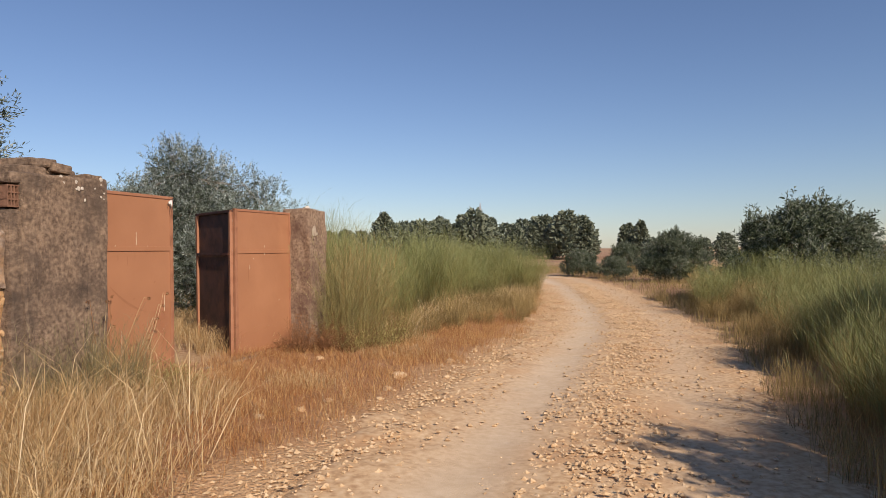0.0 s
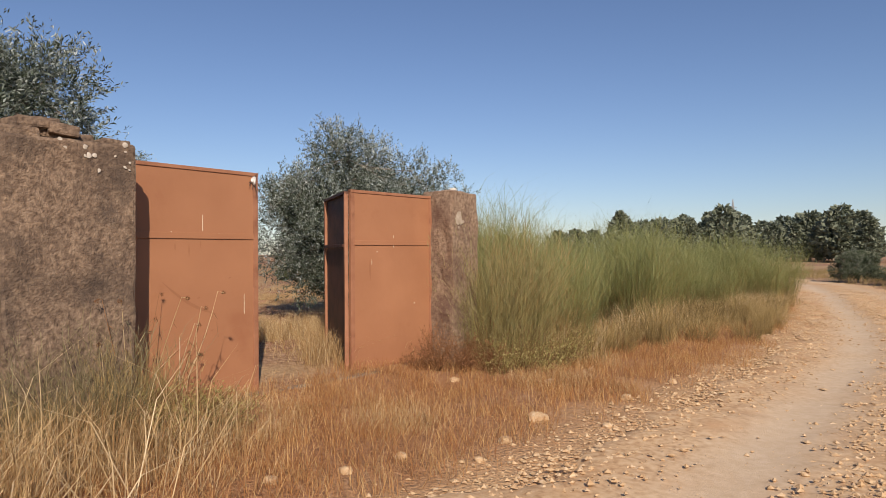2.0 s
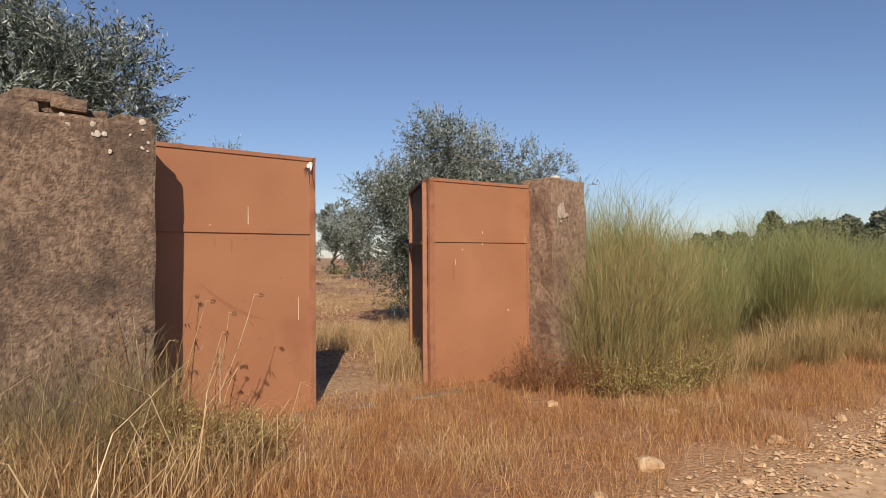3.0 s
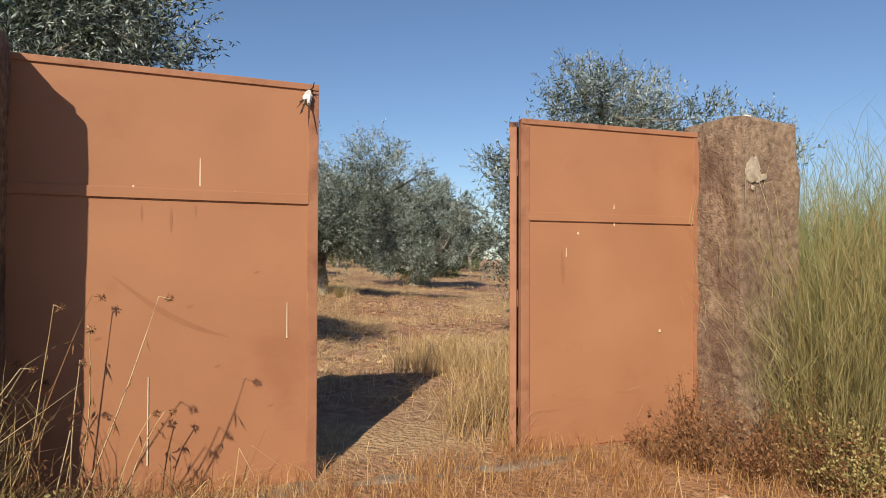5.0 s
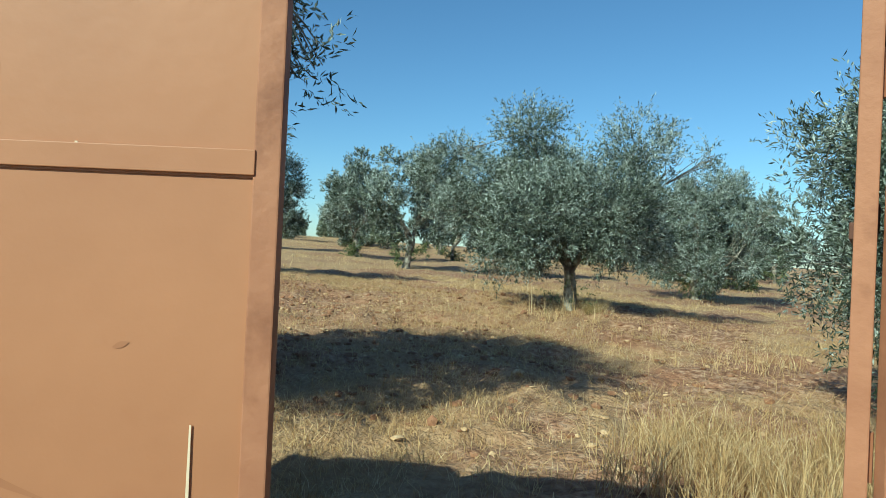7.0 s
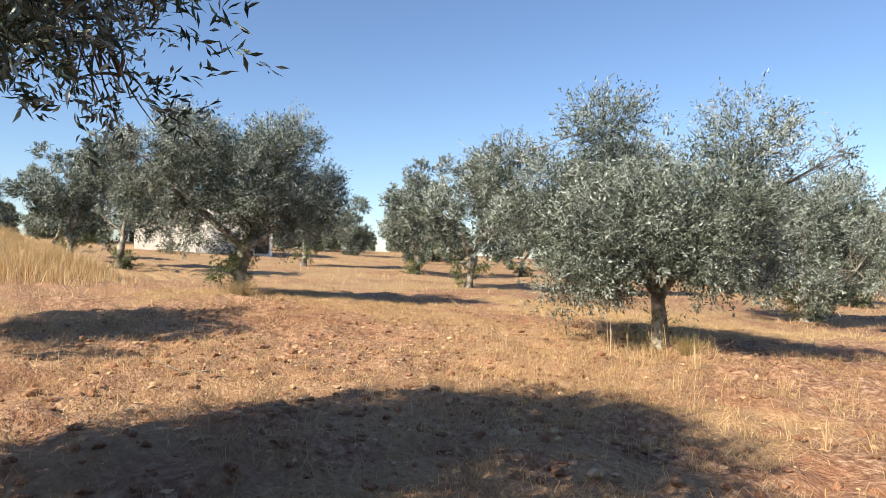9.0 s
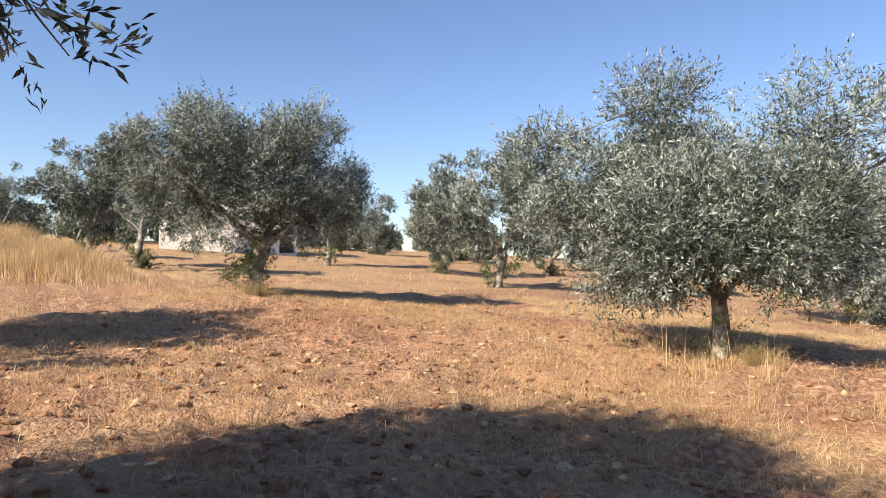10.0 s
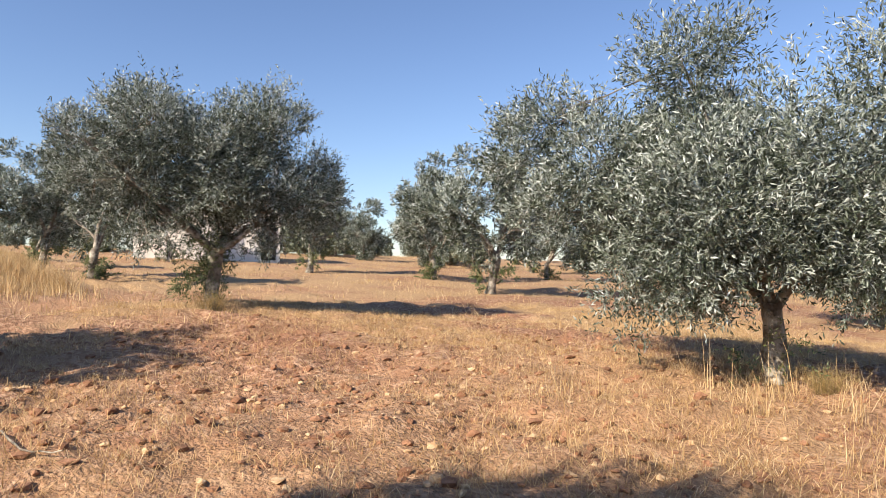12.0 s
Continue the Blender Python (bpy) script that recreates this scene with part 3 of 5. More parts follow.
for i in range(4):
    part("shelf", box(0.212, 0.05, 0.014, (0, 0.002, 0.0 + 0.062 * i), 0.002), M_BRICK, brick)
# near-black sheet that paints the shade inside the brick's holes
part("back", box(0.20, 0.012, 0.21, (0, 0.03, -0.002), 0.001), M_DARK, brick)

pr_mid = np.array([1.24, 5.66]) + 0.28 * GU + 0.24 * GN
pr, prh = pillar("gate_pillar", pr_mid[0], pr_mid[1], 33.5, 0.56, 0.50, 2.37, M_RENDER2, "pale weathered cement gate pillar behind tall broom", 2)
for i, (dx, dz, r) in enumerate([(0.0, 0.0, 0.06), (0.01, 0.06, 0.05), (-0.02, 0.03, 0.045), (0.05, -0.03, 0.03), (0.0, -0.10, 0.02), (0.10, -0.02, 0.024)]):
    bm = bmesh.new()
    bmesh.ops.create_icosphere(bm, subdivisions=3, radius=r)
    for v in bm.verts:
        v.co += noise.noise_vector(v.co * 30 + Vector((i * 3.0, 0, 0))) * r * 0.6
        v.co.y *= 0.09
    ob = part("lichen_patch", bm, M_PATCH, pr, "white bare patch")
    ob.matrix_basis = pose(-0.16 + dx, -0.259, 1.98 + dz - ground_at(*pr_mid) + 0.15)
bm = bmesh.new()
bmesh.ops.create_icosphere(bm, subdivisions=2, radius=0.06)
for v in bm.verts:
    v.co.z *= 0.5
    v.co += noise.noise_vector(v.co * 20) * 0.02
ob = tagged(part("stone", bm, M_LICHEN), "white stone lying on top of the pillar", "stone")
ob.matrix_basis = pose(1.36, 6.0, 2.40)

# low broken wall beyond the tall pillar
W0 = np.array([-3.05, 2.76]) + 0.12 * GN
wall_turn = 35.0
wall = tagged(new("wall_left"), "broken rubble wall with earth mortar and flaking plaster", "wall", kind="structure")
wall.matrix_basis = pose(W0[0], W0[1], 0, 0, 0, wall_turn)
zb = -0.1
bm = box(9.0, 0.42, 2.0, (-4.5, 0.21, zb), 0.05)
roughen(bm, 0.045, 26, 5)
part("core", bm, M_MORTAR, wall)
rng = np.random.default_rng(11)


def plaster_sheet(x0, x1, z0, z1, seed):
    """A flaking coat of plaster with a ragged lower edge."""
    nx, nz = int((x1 - x0) / 0.05) + 1, 14
    gx, gz = np.meshgrid(np.linspace(x0, x1, nx), np.linspace(0, 1, nz), indexing="ij")
    low = z0 + 0.12 * vn(gx, gx * 0, 0.45, seed) + 0.07 * vn(gx, gx * 0, 0.12, seed + 1) + 0.03 * vn(gx, gx * 0, 0.05, seed + 2)
    zz = low + (z1 - low) * gz
    yy = -0.03 + 0.03 * vn(gx, zz, 0.35, seed + 2) + 0.012 * vn(gx, zz, 0.09, seed + 3) + 0.05 * (gz > 0.99)
    front = np.stack([gx, yy, zz], -1).reshape(-1, 3)
    back = front + np.array([0, 0.07, 0])
    i = np.arange(nx * nz).reshape(nx, nz)
    q = np.stack([i[:-1, :-1], i[1:, :-1], i[1:, 1:], i[:-1, 1:]], -1).reshape(-1, 4)
    n = nx * nz
    rim = np.concatenate([i[:, 0], i[-1, 1:], i[::-1, -1][1:], i[0, ::-1][1:-1]])
    nxt = np.roll(rim, -1)
    return mesh("plaster", np.concatenate([front, back]), [q, q[:, ::-1] + n, np.stack([nxt, rim, rim + n, nxt + n], 1)], M_PLASTER)


part("plaster", plaster_sheet(-4.6, -0.02, 1.36, 1.90, 3), None, wall, "flaking grey plaster along the top")
part("plaster", plaster_sheet(-9.0, -4.7, 1.10, 1.90, 6), None, wall, "flaking grey plaster along the top")
for i in range(14):
    bm = box(0.62, 0.44, 0.09, (0, 0, 0), 0.03)
    roughen(bm, 0.03, 4, 40 + i)
    ob = part("coping", bm, M_PLASTER, wall, "lichen-grey coping lump")
    ob.matrix_basis = pose(-0.34 - i * 0.62, 0.19, 1.865 + 0.015 * rng.normal(), 0, 1.5 * rng.normal(), 2 * rng.normal())
STONE_ME = []
for i in range(6):
    bm = bmesh.new()
    bmesh.ops.create_icosphere(bm, subdivisions=1, radius=1)
    for v in bm.verts:
        v.co *= 0.8 + 0.4 * rng.random()
    me = bpy.data.meshes.new("rubble")
    bm.to_mesh(me)
    bm.free()
    me.materials.append(M_RUBBLE)
    STONE_ME.append(me)
for i in range(280):
    ob = new("rubble", STONE_ME[i % 6])
    ob.parent = wall
    s = 0.014 + 0.034 * rng.random() ** 2
    ob.matrix_basis = Matrix.LocRotScale((-0.04 - 4.2 * rng.random() ** 1.5, 0.004, 0.2 + 1.15 * rng.random()), Euler((rng.random() * 6, rng.random(), rng.random() * 6)), (s * 1.4, s * 0.8, s))

slab = tagged(part("concrete_sill", roughen(box(2.0, 0.42, 0.16, (0, 0, 0), 0.02), 0.018, 7, 9), M_CONC), "worn concrete sill across the gateway", "sill")
c = GATE + 0.62 * GU + 0.03 * GN
slab.matrix_basis = pose(c[0], c[1], -0.02, 0, 0, 33.5)

# ---------- olive trees ----------


def crown_arrays(lobes, shoots, leaf, seed, droop=0.25, tone_shift=0.0):
    """Leaves on short shoots that fill a cluster of lobes (x, y, z, radius). Returns leaf arrays and shoot stems."""
    rng = np.random.default_rng(seed)
    lobes = np.asarray(lobes, float)
    count = max(len(lobes) * 3, shoots // 20)
    w = lobes[:, 3] ** 1.8
    home = rng.choice(len(lobes), count, p=w / w.sum())
    cd = rng.normal(size=(count, 3))
    cd /= np.linalg.norm(cd, axis=1)[:, None]
    centre = lobes[home, :3] + cd * (lobes[home, 3] * (0.15 + 0.85 * rng.random(count) ** 0.45))[:, None] * np.array([1, 1, 0.92])
    reach = (0.16 + 0.18 * rng.random(count)) * np.clip(lobes[home, 3] / 0.7, 0.5, 1.5)
    shade = 0.10 * rng.normal(size=count)
    k = rng.choice(count, shoots, p=reach ** 1.6 / (reach ** 1.6).sum())
    d = rng.normal(size=(shoots, 3))
    d /= np.linalg.norm(d, axis=1)[:, None]
    at = centre[k] + d * (reach[k] * rng.random(shoots) ** 0.5)[:, None]
    pick = home[k]
    d = 0.6 * d + 0.7 * cd[k]
    d /= np.linalg.norm(d, axis=1)[:, None] + 1e-9
    n = len(at)
    way = d * 0.7 + rng.normal(size=(n, 3)) * 0.35 + np.array([0, 0, 0.45])
    low = (at[:, 2] < 1.5) & (rng.random(n) < 0.6)
    way[low, 2] -= droop * 3
    way /= np.linalg.norm(way, axis=1)[:, None]
    ln = 0.16 + 0.22 * rng.random(n) ** 1.5
    per = 15
    step = np.tile(np.linspace(0.12, 1.0, per), (n, 1))
    pos = at[:, None] + way[:, None] * (ln[:, None] * step)[..., None] + rng.normal(size=(n, per, 3)) * 0.012
    lw = way[:, None] * 0.75 + rng.normal(size=(n, per, 3)) * 0.62
    # random leaf tone, plus top light painted in: upward shoots are lighter
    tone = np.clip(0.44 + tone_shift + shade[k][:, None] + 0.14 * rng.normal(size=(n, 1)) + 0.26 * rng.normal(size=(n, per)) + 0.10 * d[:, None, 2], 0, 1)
    pos, lw = pos.reshape(-1, 3), lw.reshape(-1, 3)
    size = leaf * (0.7 + 0.6 * rng.random(len(pos)))
    v, f = leaves(pos, lw, size, size * 0.25, rng)
    return v, f, np.repeat(tone.ravel(), 4), at, way, ln, pick


def bend(a, b, k, rng, n=7):
    t = np.linspace(0, 1, n)[:, None]
    m = (np.asarray(a) + np.asarray(b)) / 2 + rng.normal(size=3) * k
    return (1 - t) ** 2 * np.asarray(a) + 2 * t * (1 - t) * m + t * t * np.asarray(b)


def olive_tree(lobes, shoots, leaf, seed, label, fork=0.9, girth=0.14, suckers=0, tone_shift=0.0, leaf_mat=None, sucker_top=0.5):
    """An olive tree at the origin."""
    rng = np.random.default_rng(seed)
    thing = tagged(new("olive_tree"), label, "olive tree", "olive trees")
    f0 = np.array([0.10 * rng.normal(), 0.10 * rng.normal(), fork])
    p = bend((0, 0, -0.15), f0, 0.05, rng, 9)
    r = girth * np.array([1.7, 1.35, 1.12, 1.0, 0.95, 0.92, 0.95, 1.0, 0.9])
    v, f = tube(p, r, 14)
    v = v + np.stack([vn(v[:, 2] * 1.5, np.arctan2(v[:, 1], v[:, 0]) * 2, 0.5, seed % 7) * 0.03] * 3, 1) * np.array([1, 1, 0])
    part("trunk", mesh("trunk", v, [f], M_BARK, shade=True), None, thing)
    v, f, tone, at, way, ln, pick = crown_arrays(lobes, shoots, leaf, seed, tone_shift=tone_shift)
    for i, lobe in enumerate(lobes):
        c = np.array(lobe[:3])
        pcs = []
        main = i % 4 == 0 and lobe[3] >= 0.45
        big = [np.array(k[:3]) for k in lobes[::4] if k[3] >= 0.45]
        start = f0 - (0, 0, 0.08) if main or not big else min(big, key=lambda k: np.linalg.norm(k - c))
        q = bend(start, c, 0.12 + 0.05 * np.linalg.norm(c - f0), rng, 8)
        pcs.append(tube(q, np.linspace(girth * (0.62 if main else 0.10), girth * (0.14 if main else 0.04), 8), 7))
        mine = np.flatnonzero(pick == i)
        for j in mine[:: max(1, len(mine) // 12)]:
            s = q[rng.integers(3, 8)]
            pcs.append(tube(bend(s, at[j], 0.06, rng, 5), np.linspace(girth * 0.085, 0.003, 5), 4))
        bv, bf = joined(pcs)
        part("limb", mesh("limb", bv, bf, M_BARK, shade=True), None, thing)
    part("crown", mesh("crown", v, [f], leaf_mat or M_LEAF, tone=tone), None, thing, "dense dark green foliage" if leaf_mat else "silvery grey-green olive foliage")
    if suckers:
        lob = [(0.22 * rng.normal(), 0.22 * rng.normal(), 0.25 + (sucker_top - 0.25) * rng.random(), 0.28) for _ in range(7)]
        v, f, tone, *_ = crown_arrays(lob, suckers, leaf, seed + 50)
        part("sucker_growth", mesh("sucker_growth", v, [f], M_SUCKER, tone=tone), None, thing, "fresh green shoots round the foot")["kind"] = "stuff"
    return thing


def facing(rows, way):
    """Lobes from (right, z, radius) as seen along the way, spread in depth."""
    w = np.array(way, float) / np.linalg.norm(way)
    rt = np.array([w[1], -w[0]])
    out = []
    for i, (a, z, r) in enumerate(rows):
        dep = 0.55 * r * (1 if i % 2 else -1) + 0.25 * math.sin(i * 2.3)
        out.append((rt[0] * a + w[0] * dep, rt[1] * a + w[1] * dep, z, r))
        if r > 0.65:
            out.append((rt[0] * a * 0.8 - w[0] * dep * 1.6, rt[1] * a * 0.8 - w[1] * dep * 1.6, z - 0.12, r * 0.85))
    return out


def put(tree, x, y, turn=0.0, size=1.0):
    tree.scale = (size, size, size)
    tree.matrix_basis = pose(x, y, ground_at(x, y) - 0.03, 0, 0, turn) @ Matrix.Diagonal((size, size, size, 1))
    return tree


B_ROWS = [(-0.9, 3.31, 0.55), (-0.75, 2.76, 0.6), (1.05, 2.96, 0.58), (1.8, 2.81, 0.26), (2.3, 2.91, 0.16), (-1.9, 2.31, 0.72), (-2.2, 2.76, 0.42), (-0.75, 1.96, 0.95), (0.4, 2.06, 0.95), (1.1, 2.16, 0.5), (-0.9, 1.38, 0.62), (0.1, 1.61, 0.6), (0.9, 1.56, 0.6), (-1.2, 1.01, 0.32), (-2.2, 1.81, 0.5), (-2.6, 2.51, 0.48), (-1.5, 1.0, 0.4), (-0.55, 1.05, 0.42), (0.75, 1.15, 0.42), (1.35, 1.45, 0.4)]
put(olive_tree(facing(B_ROWS, (-0.385, 0.923)), 12500, 0.062, 31, "olive tree with forked trunk and spreading silvery crown", 0.85, 0.105, 30, sucker_top=0.35), -5.25, 14.9)
A_ROWS = [(1.1, 3.38, 0.7), (-1.1, 3.43, 0.75), (-2.0, 2.98, 0.55), (1.85, 2.68, 0.62), (0.2, 2.68, 1.0), (-1.5, 2.53, 0.72), (1.35, 2.28, 0.65), (-0.2, 1.88, 0.5), (0.9, 1.83, 0.5), (-1.2, 1.98, 0.45), (0.1, 2.08, 0.5), (-2.0, 2.38, 0.5), (2.1, 2.18, 0.45), (0.4, 3.48, 0.45), (-0.75, 1.63, 0.5), (0.6, 1.53, 0.45), (-1.0, 1.3, 0.42), (0.2, 1.35, 0.4), (1.2, 1.45, 0.4)]
put(olive_tree(facing(A_ROWS, (-0.857, 0.516)), 9000, 0.070, 32, "round-crowned olive tree with leafy suckers at its foot", 1.2, 0.125, 280, sucker_top=1.1), -14.6, 13.65)
P_ROWS = [(-0.2, 3.45, 0.72), (1.25, 3.15, 0.65), (0.55, 3.0, 0.7), (-1.4, 2.7, 0.7), (-1.95, 2.65, 0.4), (1.75, 2.6, 0.6), (-0.3, 2.3, 1.0), (1.0, 2.2, 0.9), (-0.8, 1.6, 0.9), (0.3, 1.5, 0.9), (-0.45, 0.95, 0.55), (0.5, 0.8, 0.75), (-0.45, 3.9, 0.3), (-1.6, 1.5, 0.5), (-1.25, 0.85, 0.5), (-1.75, 2.1, 0.5)]
put(olive_tree(facing(P_ROWS, (0.247, 0.97)), 12500, 0.064, 33, "dense olive tree with foliage down to the ground", 0.7, 0.13, 120, tone_shift=-0.09), 0.78, 9.9, 0, 0.88)
Q_FOOT = (-5.0, 4.9)
Q_LOBES = [(x - Q_FOOT[0], y - Q_FOOT[1], z - 0.4, r) for x, y, z, r in [(-3.6, 5.85, 3.6, 0.6), (-4.3, 5.65, 3.2, 0.8), (-5.0, 6.05, 3.6, 0.9), (-5.8, 5.65, 3.4, 0.85), (-4.3, 4.95, 2.75, 0.7), (-5.3, 4.95, 2.6, 0.8), (-6.1, 5.0, 2.7, 0.75), (-5.2, 6.9, 3.5, 0.3), (-4.4, 6.05, 3.75, 0.7), (-5.4, 4.45, 2.9, 0.8), (-5.9, 4.2, 2.6, 0.7), (-6.0, 4.05, 2.0, 0.65), (-4.9, 4.55, 2.2, 0.55), (-5.0, 4.6, 3.0, 0.7), (-5.6, 4.8, 3.1, 0.7), (-3.1, 6.1, 2.85, 0.15), (-3.5, 6.5, 2.85, 0.17), (-3.75, 6.0, 2.9, 0.22), (-3.3, 5.7, 3.05, 0.3), (-3.95, 6.4, 2.95, 0.3), (-4.3, 6.7, 2.75, 0.25)]]
put(olive_tree(Q_LOBES, 12500, 0.062, 34, "olive tree overhanging the wall beside the gate", 1.5, 0.12, tone_shift=-0.05), *Q_FOOT)


C_ROWS = [(-1.2, 1.35, 0.8), (0.1, 1.25, 0.95), (1.2, 1.5, 0.8), (-1.5, 2.4, 0.9), (0.0, 2.5, 1.0), (1.5, 2.5, 0.85), (-0.8, 3.4, 0.8), (0.8, 3.5, 0.8), (-0.1, 3.95, 0.5), (-2.2, 1.9, 0.5), (2.1, 3.0, 0.5), (0.2, 0.8, 0.6)]
put(olive_tree(facing(C_ROWS, (-0.23, 0.97)), 6800, 0.085, 35, "dense round olive tree with leaves near the ground", 0.7, 0.12, 90, sucker_top=0.7), -5.95, 26.2)


def crown_rows(seed, wide, high, n=11, low=1.0):
    rng = np.random.default_rng(seed)
    rows = []
    for i in range(n):
        a = rng.random() * 6.28
        z = low + (high - low) * (i + 0.5) / n
        k = math.sin(math.pi * min(1, 0.18 + 0.72 * (i + 0.5) / n)) * wide * (0.45 + 0.4 * rng.random())
        rows.append((k * math.cos(a), k * math.sin(a), z, wide * (0.30 + 0.16 * rng.random())))
    return rows


kinds = [olive_tree(crown_rows(70 + i, w, h, 11, lo), s, leaf, 80 + i, lab, fk, 0.12, sk, ts) for i, (w, h, lo, s, leaf, lab, fk, sk, ts) in enumerate([
    (2.1, 4.2, 1.55, 1750, 0.13, "olive tree with a short trunk in the grove", 0.9, 60, 0.0),
    (2.3, 4.4, 0.9, 2100, 0.13, "bushy olive tree in the dry grove", 0.7, 120, -0.03),
    (1.7, 3.9, 1.2, 1550, 0.125, "slender olive tree in the dry grove", 1.1, 40, 0.03)])]
kinds.append(olive_tree([(1.5 * math.cos(a), 1.5 * math.sin(a), 1.1, 0.85) for a in (0, 1, 2, 3, 4.1, 5.2)] + [(0.95 * math.cos(a), 0.95 * math.sin(a), 2.05, 0.85) for a in (0.4, 1.7, 3.0, 4.3, 5.5)] + [(0.1, 0, 2.6, 0.75), (-0.5, 0.6, 2.7, 0.55), (0.6, -0.5, 2.75, 0.5)], 4200, 0.12, 92, "dense dark round-crowned tree beside the dirt road", 0.6, 0.13, 0, 0.0, M_DARKOLIVE))
spots = [(0, -23.4, 14.7, 50, 0.95), (2, -27.1, 14.4, 70, 0.95), (2, -16.7, 24.4, 10, 1.15), (0, -23.6, 29.0, 200, 1.1), (2, -28.9, 26.1, 90, 1.2), (0, -39.3, 24.2, 130, 1.1),
         (1, -6.9, 38.3, 70, 1.0), (0, -22.5, 36.3, 300, 1.0), (2, -14.0, 29.7, 40, 1.15), (1, -11, 42, 140, 1.1), (0, -29, 44, 10, 1.1), (1, -34, 40, 60, 1.0),
         (2, -1.8, 41, 20, 1.1), (1, 1.5, 31, 260, 1.0), (0, 4.5, 24, 15, 1.0), (1, -46, 44, 220, 1.0), (0, -33, 16.0, 310, 0.7), (1, -38, 14, 100, 0.8), (2, -17, 48, 0, 1.2), (0, -22, 55, 80, 1.2),
         (1, -64, 57, 30, 1.0), (0, -42, 60, 200, 1.2), (2, -8, 56, 160, 1.2), (1, 6, 44, 100, 1.1), (0, -58, 50, 120, 1.1), (1, -52, 25, 60, 1.3), (0, -3.5, 52, 250, 1.2), (1, -30, 72, 20, 1.4), (0, -12.0, 4.8, 45, 1.0),
         (1, -62, 68, 90, 1.0), (0, -70, 52, 40, 1.2), (2, -75, 62, 10, 1.2), 
         (3, 27.2, 9.9, 10, 1.0), (3, 27.4, 15.6, 100, 0.85), (3, 31.5, 9.4, 80, 1.05), (3, 30.5, 24.5, 200, 0.55), (3, 29.5, 21, 240, 0.42), (3, 37, 13, 30, 0.95), (3, 44, 31, 60, 0.7), (3, 27, 29, 10, 0.45), (3, 38, 24, 10, 0.5),
         (0, 1.6, -7.1, 60, 0.87), (2, 6.0, -4.0, 200, 0.86), (3, 17.6, 4.9, 30, 1.0)]
used = set()
for kind, x, y, turn, size in spots:
    t = kinds[kind]
    z = ground_at(x, y) - 0.04
    m = pose(x, y, z, 0, 0, turn)
    if kind in used:
        t = copy_thing(t, m)
        t.scale = (size, size, size)
    else:
        t.matrix_basis = m
        t.scale = (size, size, size)
        used.add(kind)

# ---------- far woods ----------


def far_tree(kind, h, seed):
    """Pine or broad-leaved tree seen from far away."""
    rng = np.random.default_rng(seed)
    thing = tagged(new("pine_tree" if kind == "pine" else "woodland_tree"), "dark distant pine tree on the skyline" if kind == "pine" else "dark distant broad-leaved tree on the skyline", "tree", "far woods")
    v, f = tube([(0, 0, -0.5), (0.1, 0, h * 0.4), (0, 0.1, h * 0.85)], [0.22, 0.16, 0.05], 7)
    part("trunk", mesh("trunk", v, [f], M_BARK), None, thing)
    n = 1300
    u = rng.random(n)
    if kind == "pine":
        z = h * (0.22 + 0.78 * u)
        rad = h * 0.24 * (1 - u) ** 0.6 * (0.5 + 0.5 * np.abs(np.sin(u * 16)))
    else:
        z = h * (0.15 + 0.8 * u)
        rad = h * 0.42 * np.sin(np.pi * np.clip(u * 0.85 + 0.12, 0, 1)) ** 0.7 * (0.75 + 0.25 * vn(u * 9, u * 5, 1.0, seed))
    a = rng.random(n) * 6.28
    r = rad * rng.random(n) ** 0.4
    at = np.stack([r * np.cos(a), r * np.sin(a), z], 1)
    way = np.stack([np.cos(a), np.sin(a), 0.5 * rng.normal(size=n)], 1) + rng.normal(size=(n, 3)) * 0.5
    sz = h * (0.06 + 0.05 * rng.random(n))
    v, f = leaves(at, way, sz, sz * 0.6, rng)
    part("crown", mesh("crown", v, [f], M_HAZED_LEAF, tone=np.repeat(np.clip(0.45 + 0.25 * rng.normal(size=n), 0, 1), 4)), None, thing)
    return thing


far = [far_tree("pine", 9, 1), far_tree("broad", 8, 2), far_tree("broad", 7, 3), far_tree("pine", 8, 4)]
rng = np.random.default_rng(77)
first = [True] * 4
for i in range(150):
    if i < 72:
        a, r = radians(rng.uniform(39.5, 57.0)), rng.uniform(108, 140)
        k, s = int(rng.choice([1, 2, 0, 3], p=[0.40, 0.36, 0.14, 0.10])), 0.78 + 0.40 * rng.random()
    elif i < 80:
        a, r, k, s = radians(rng.uniform(34, 39.5)), rng.uniform(100, 130), int(rng.choice([0, 3])), 0.65 + 0.3 * rng.random()
    elif i < 92:
        a, r, k, s = radians(rng.uniform(15, 36)), rng.uniform(70, 110), int(rng.choice([1, 2])), 0.45 + 0.25 * rng.random()
    elif i >= 104:
        a, r, k, s = radians(rng.uniform(85, 172)), rng.uniform(85, 135), int(rng.choice([1, 2])), 0.42 + 0.25 * rng.random()
    else:
        a, r, k, s = radians(rng.uniform(56, 75)), rng.uniform(70, 90), int(rng.choice([1, 2])), 0.42 + 0.2 * rng.random()
    x, y = -3.8 + r * math.cos(a), -4.2 + r * math.sin(a)
    m = pose(x, y, ground_at(x, y) - 0.3, 0, 0, rng.random() * 360)
    t = far[k] if first[k] else copy_thing(far[k], m)
    first[k] = False
    s = s * (0.78 if k in (0, 3) else 1.0)
    t.matrix_basis = m
    t.scale = (s, s, s)

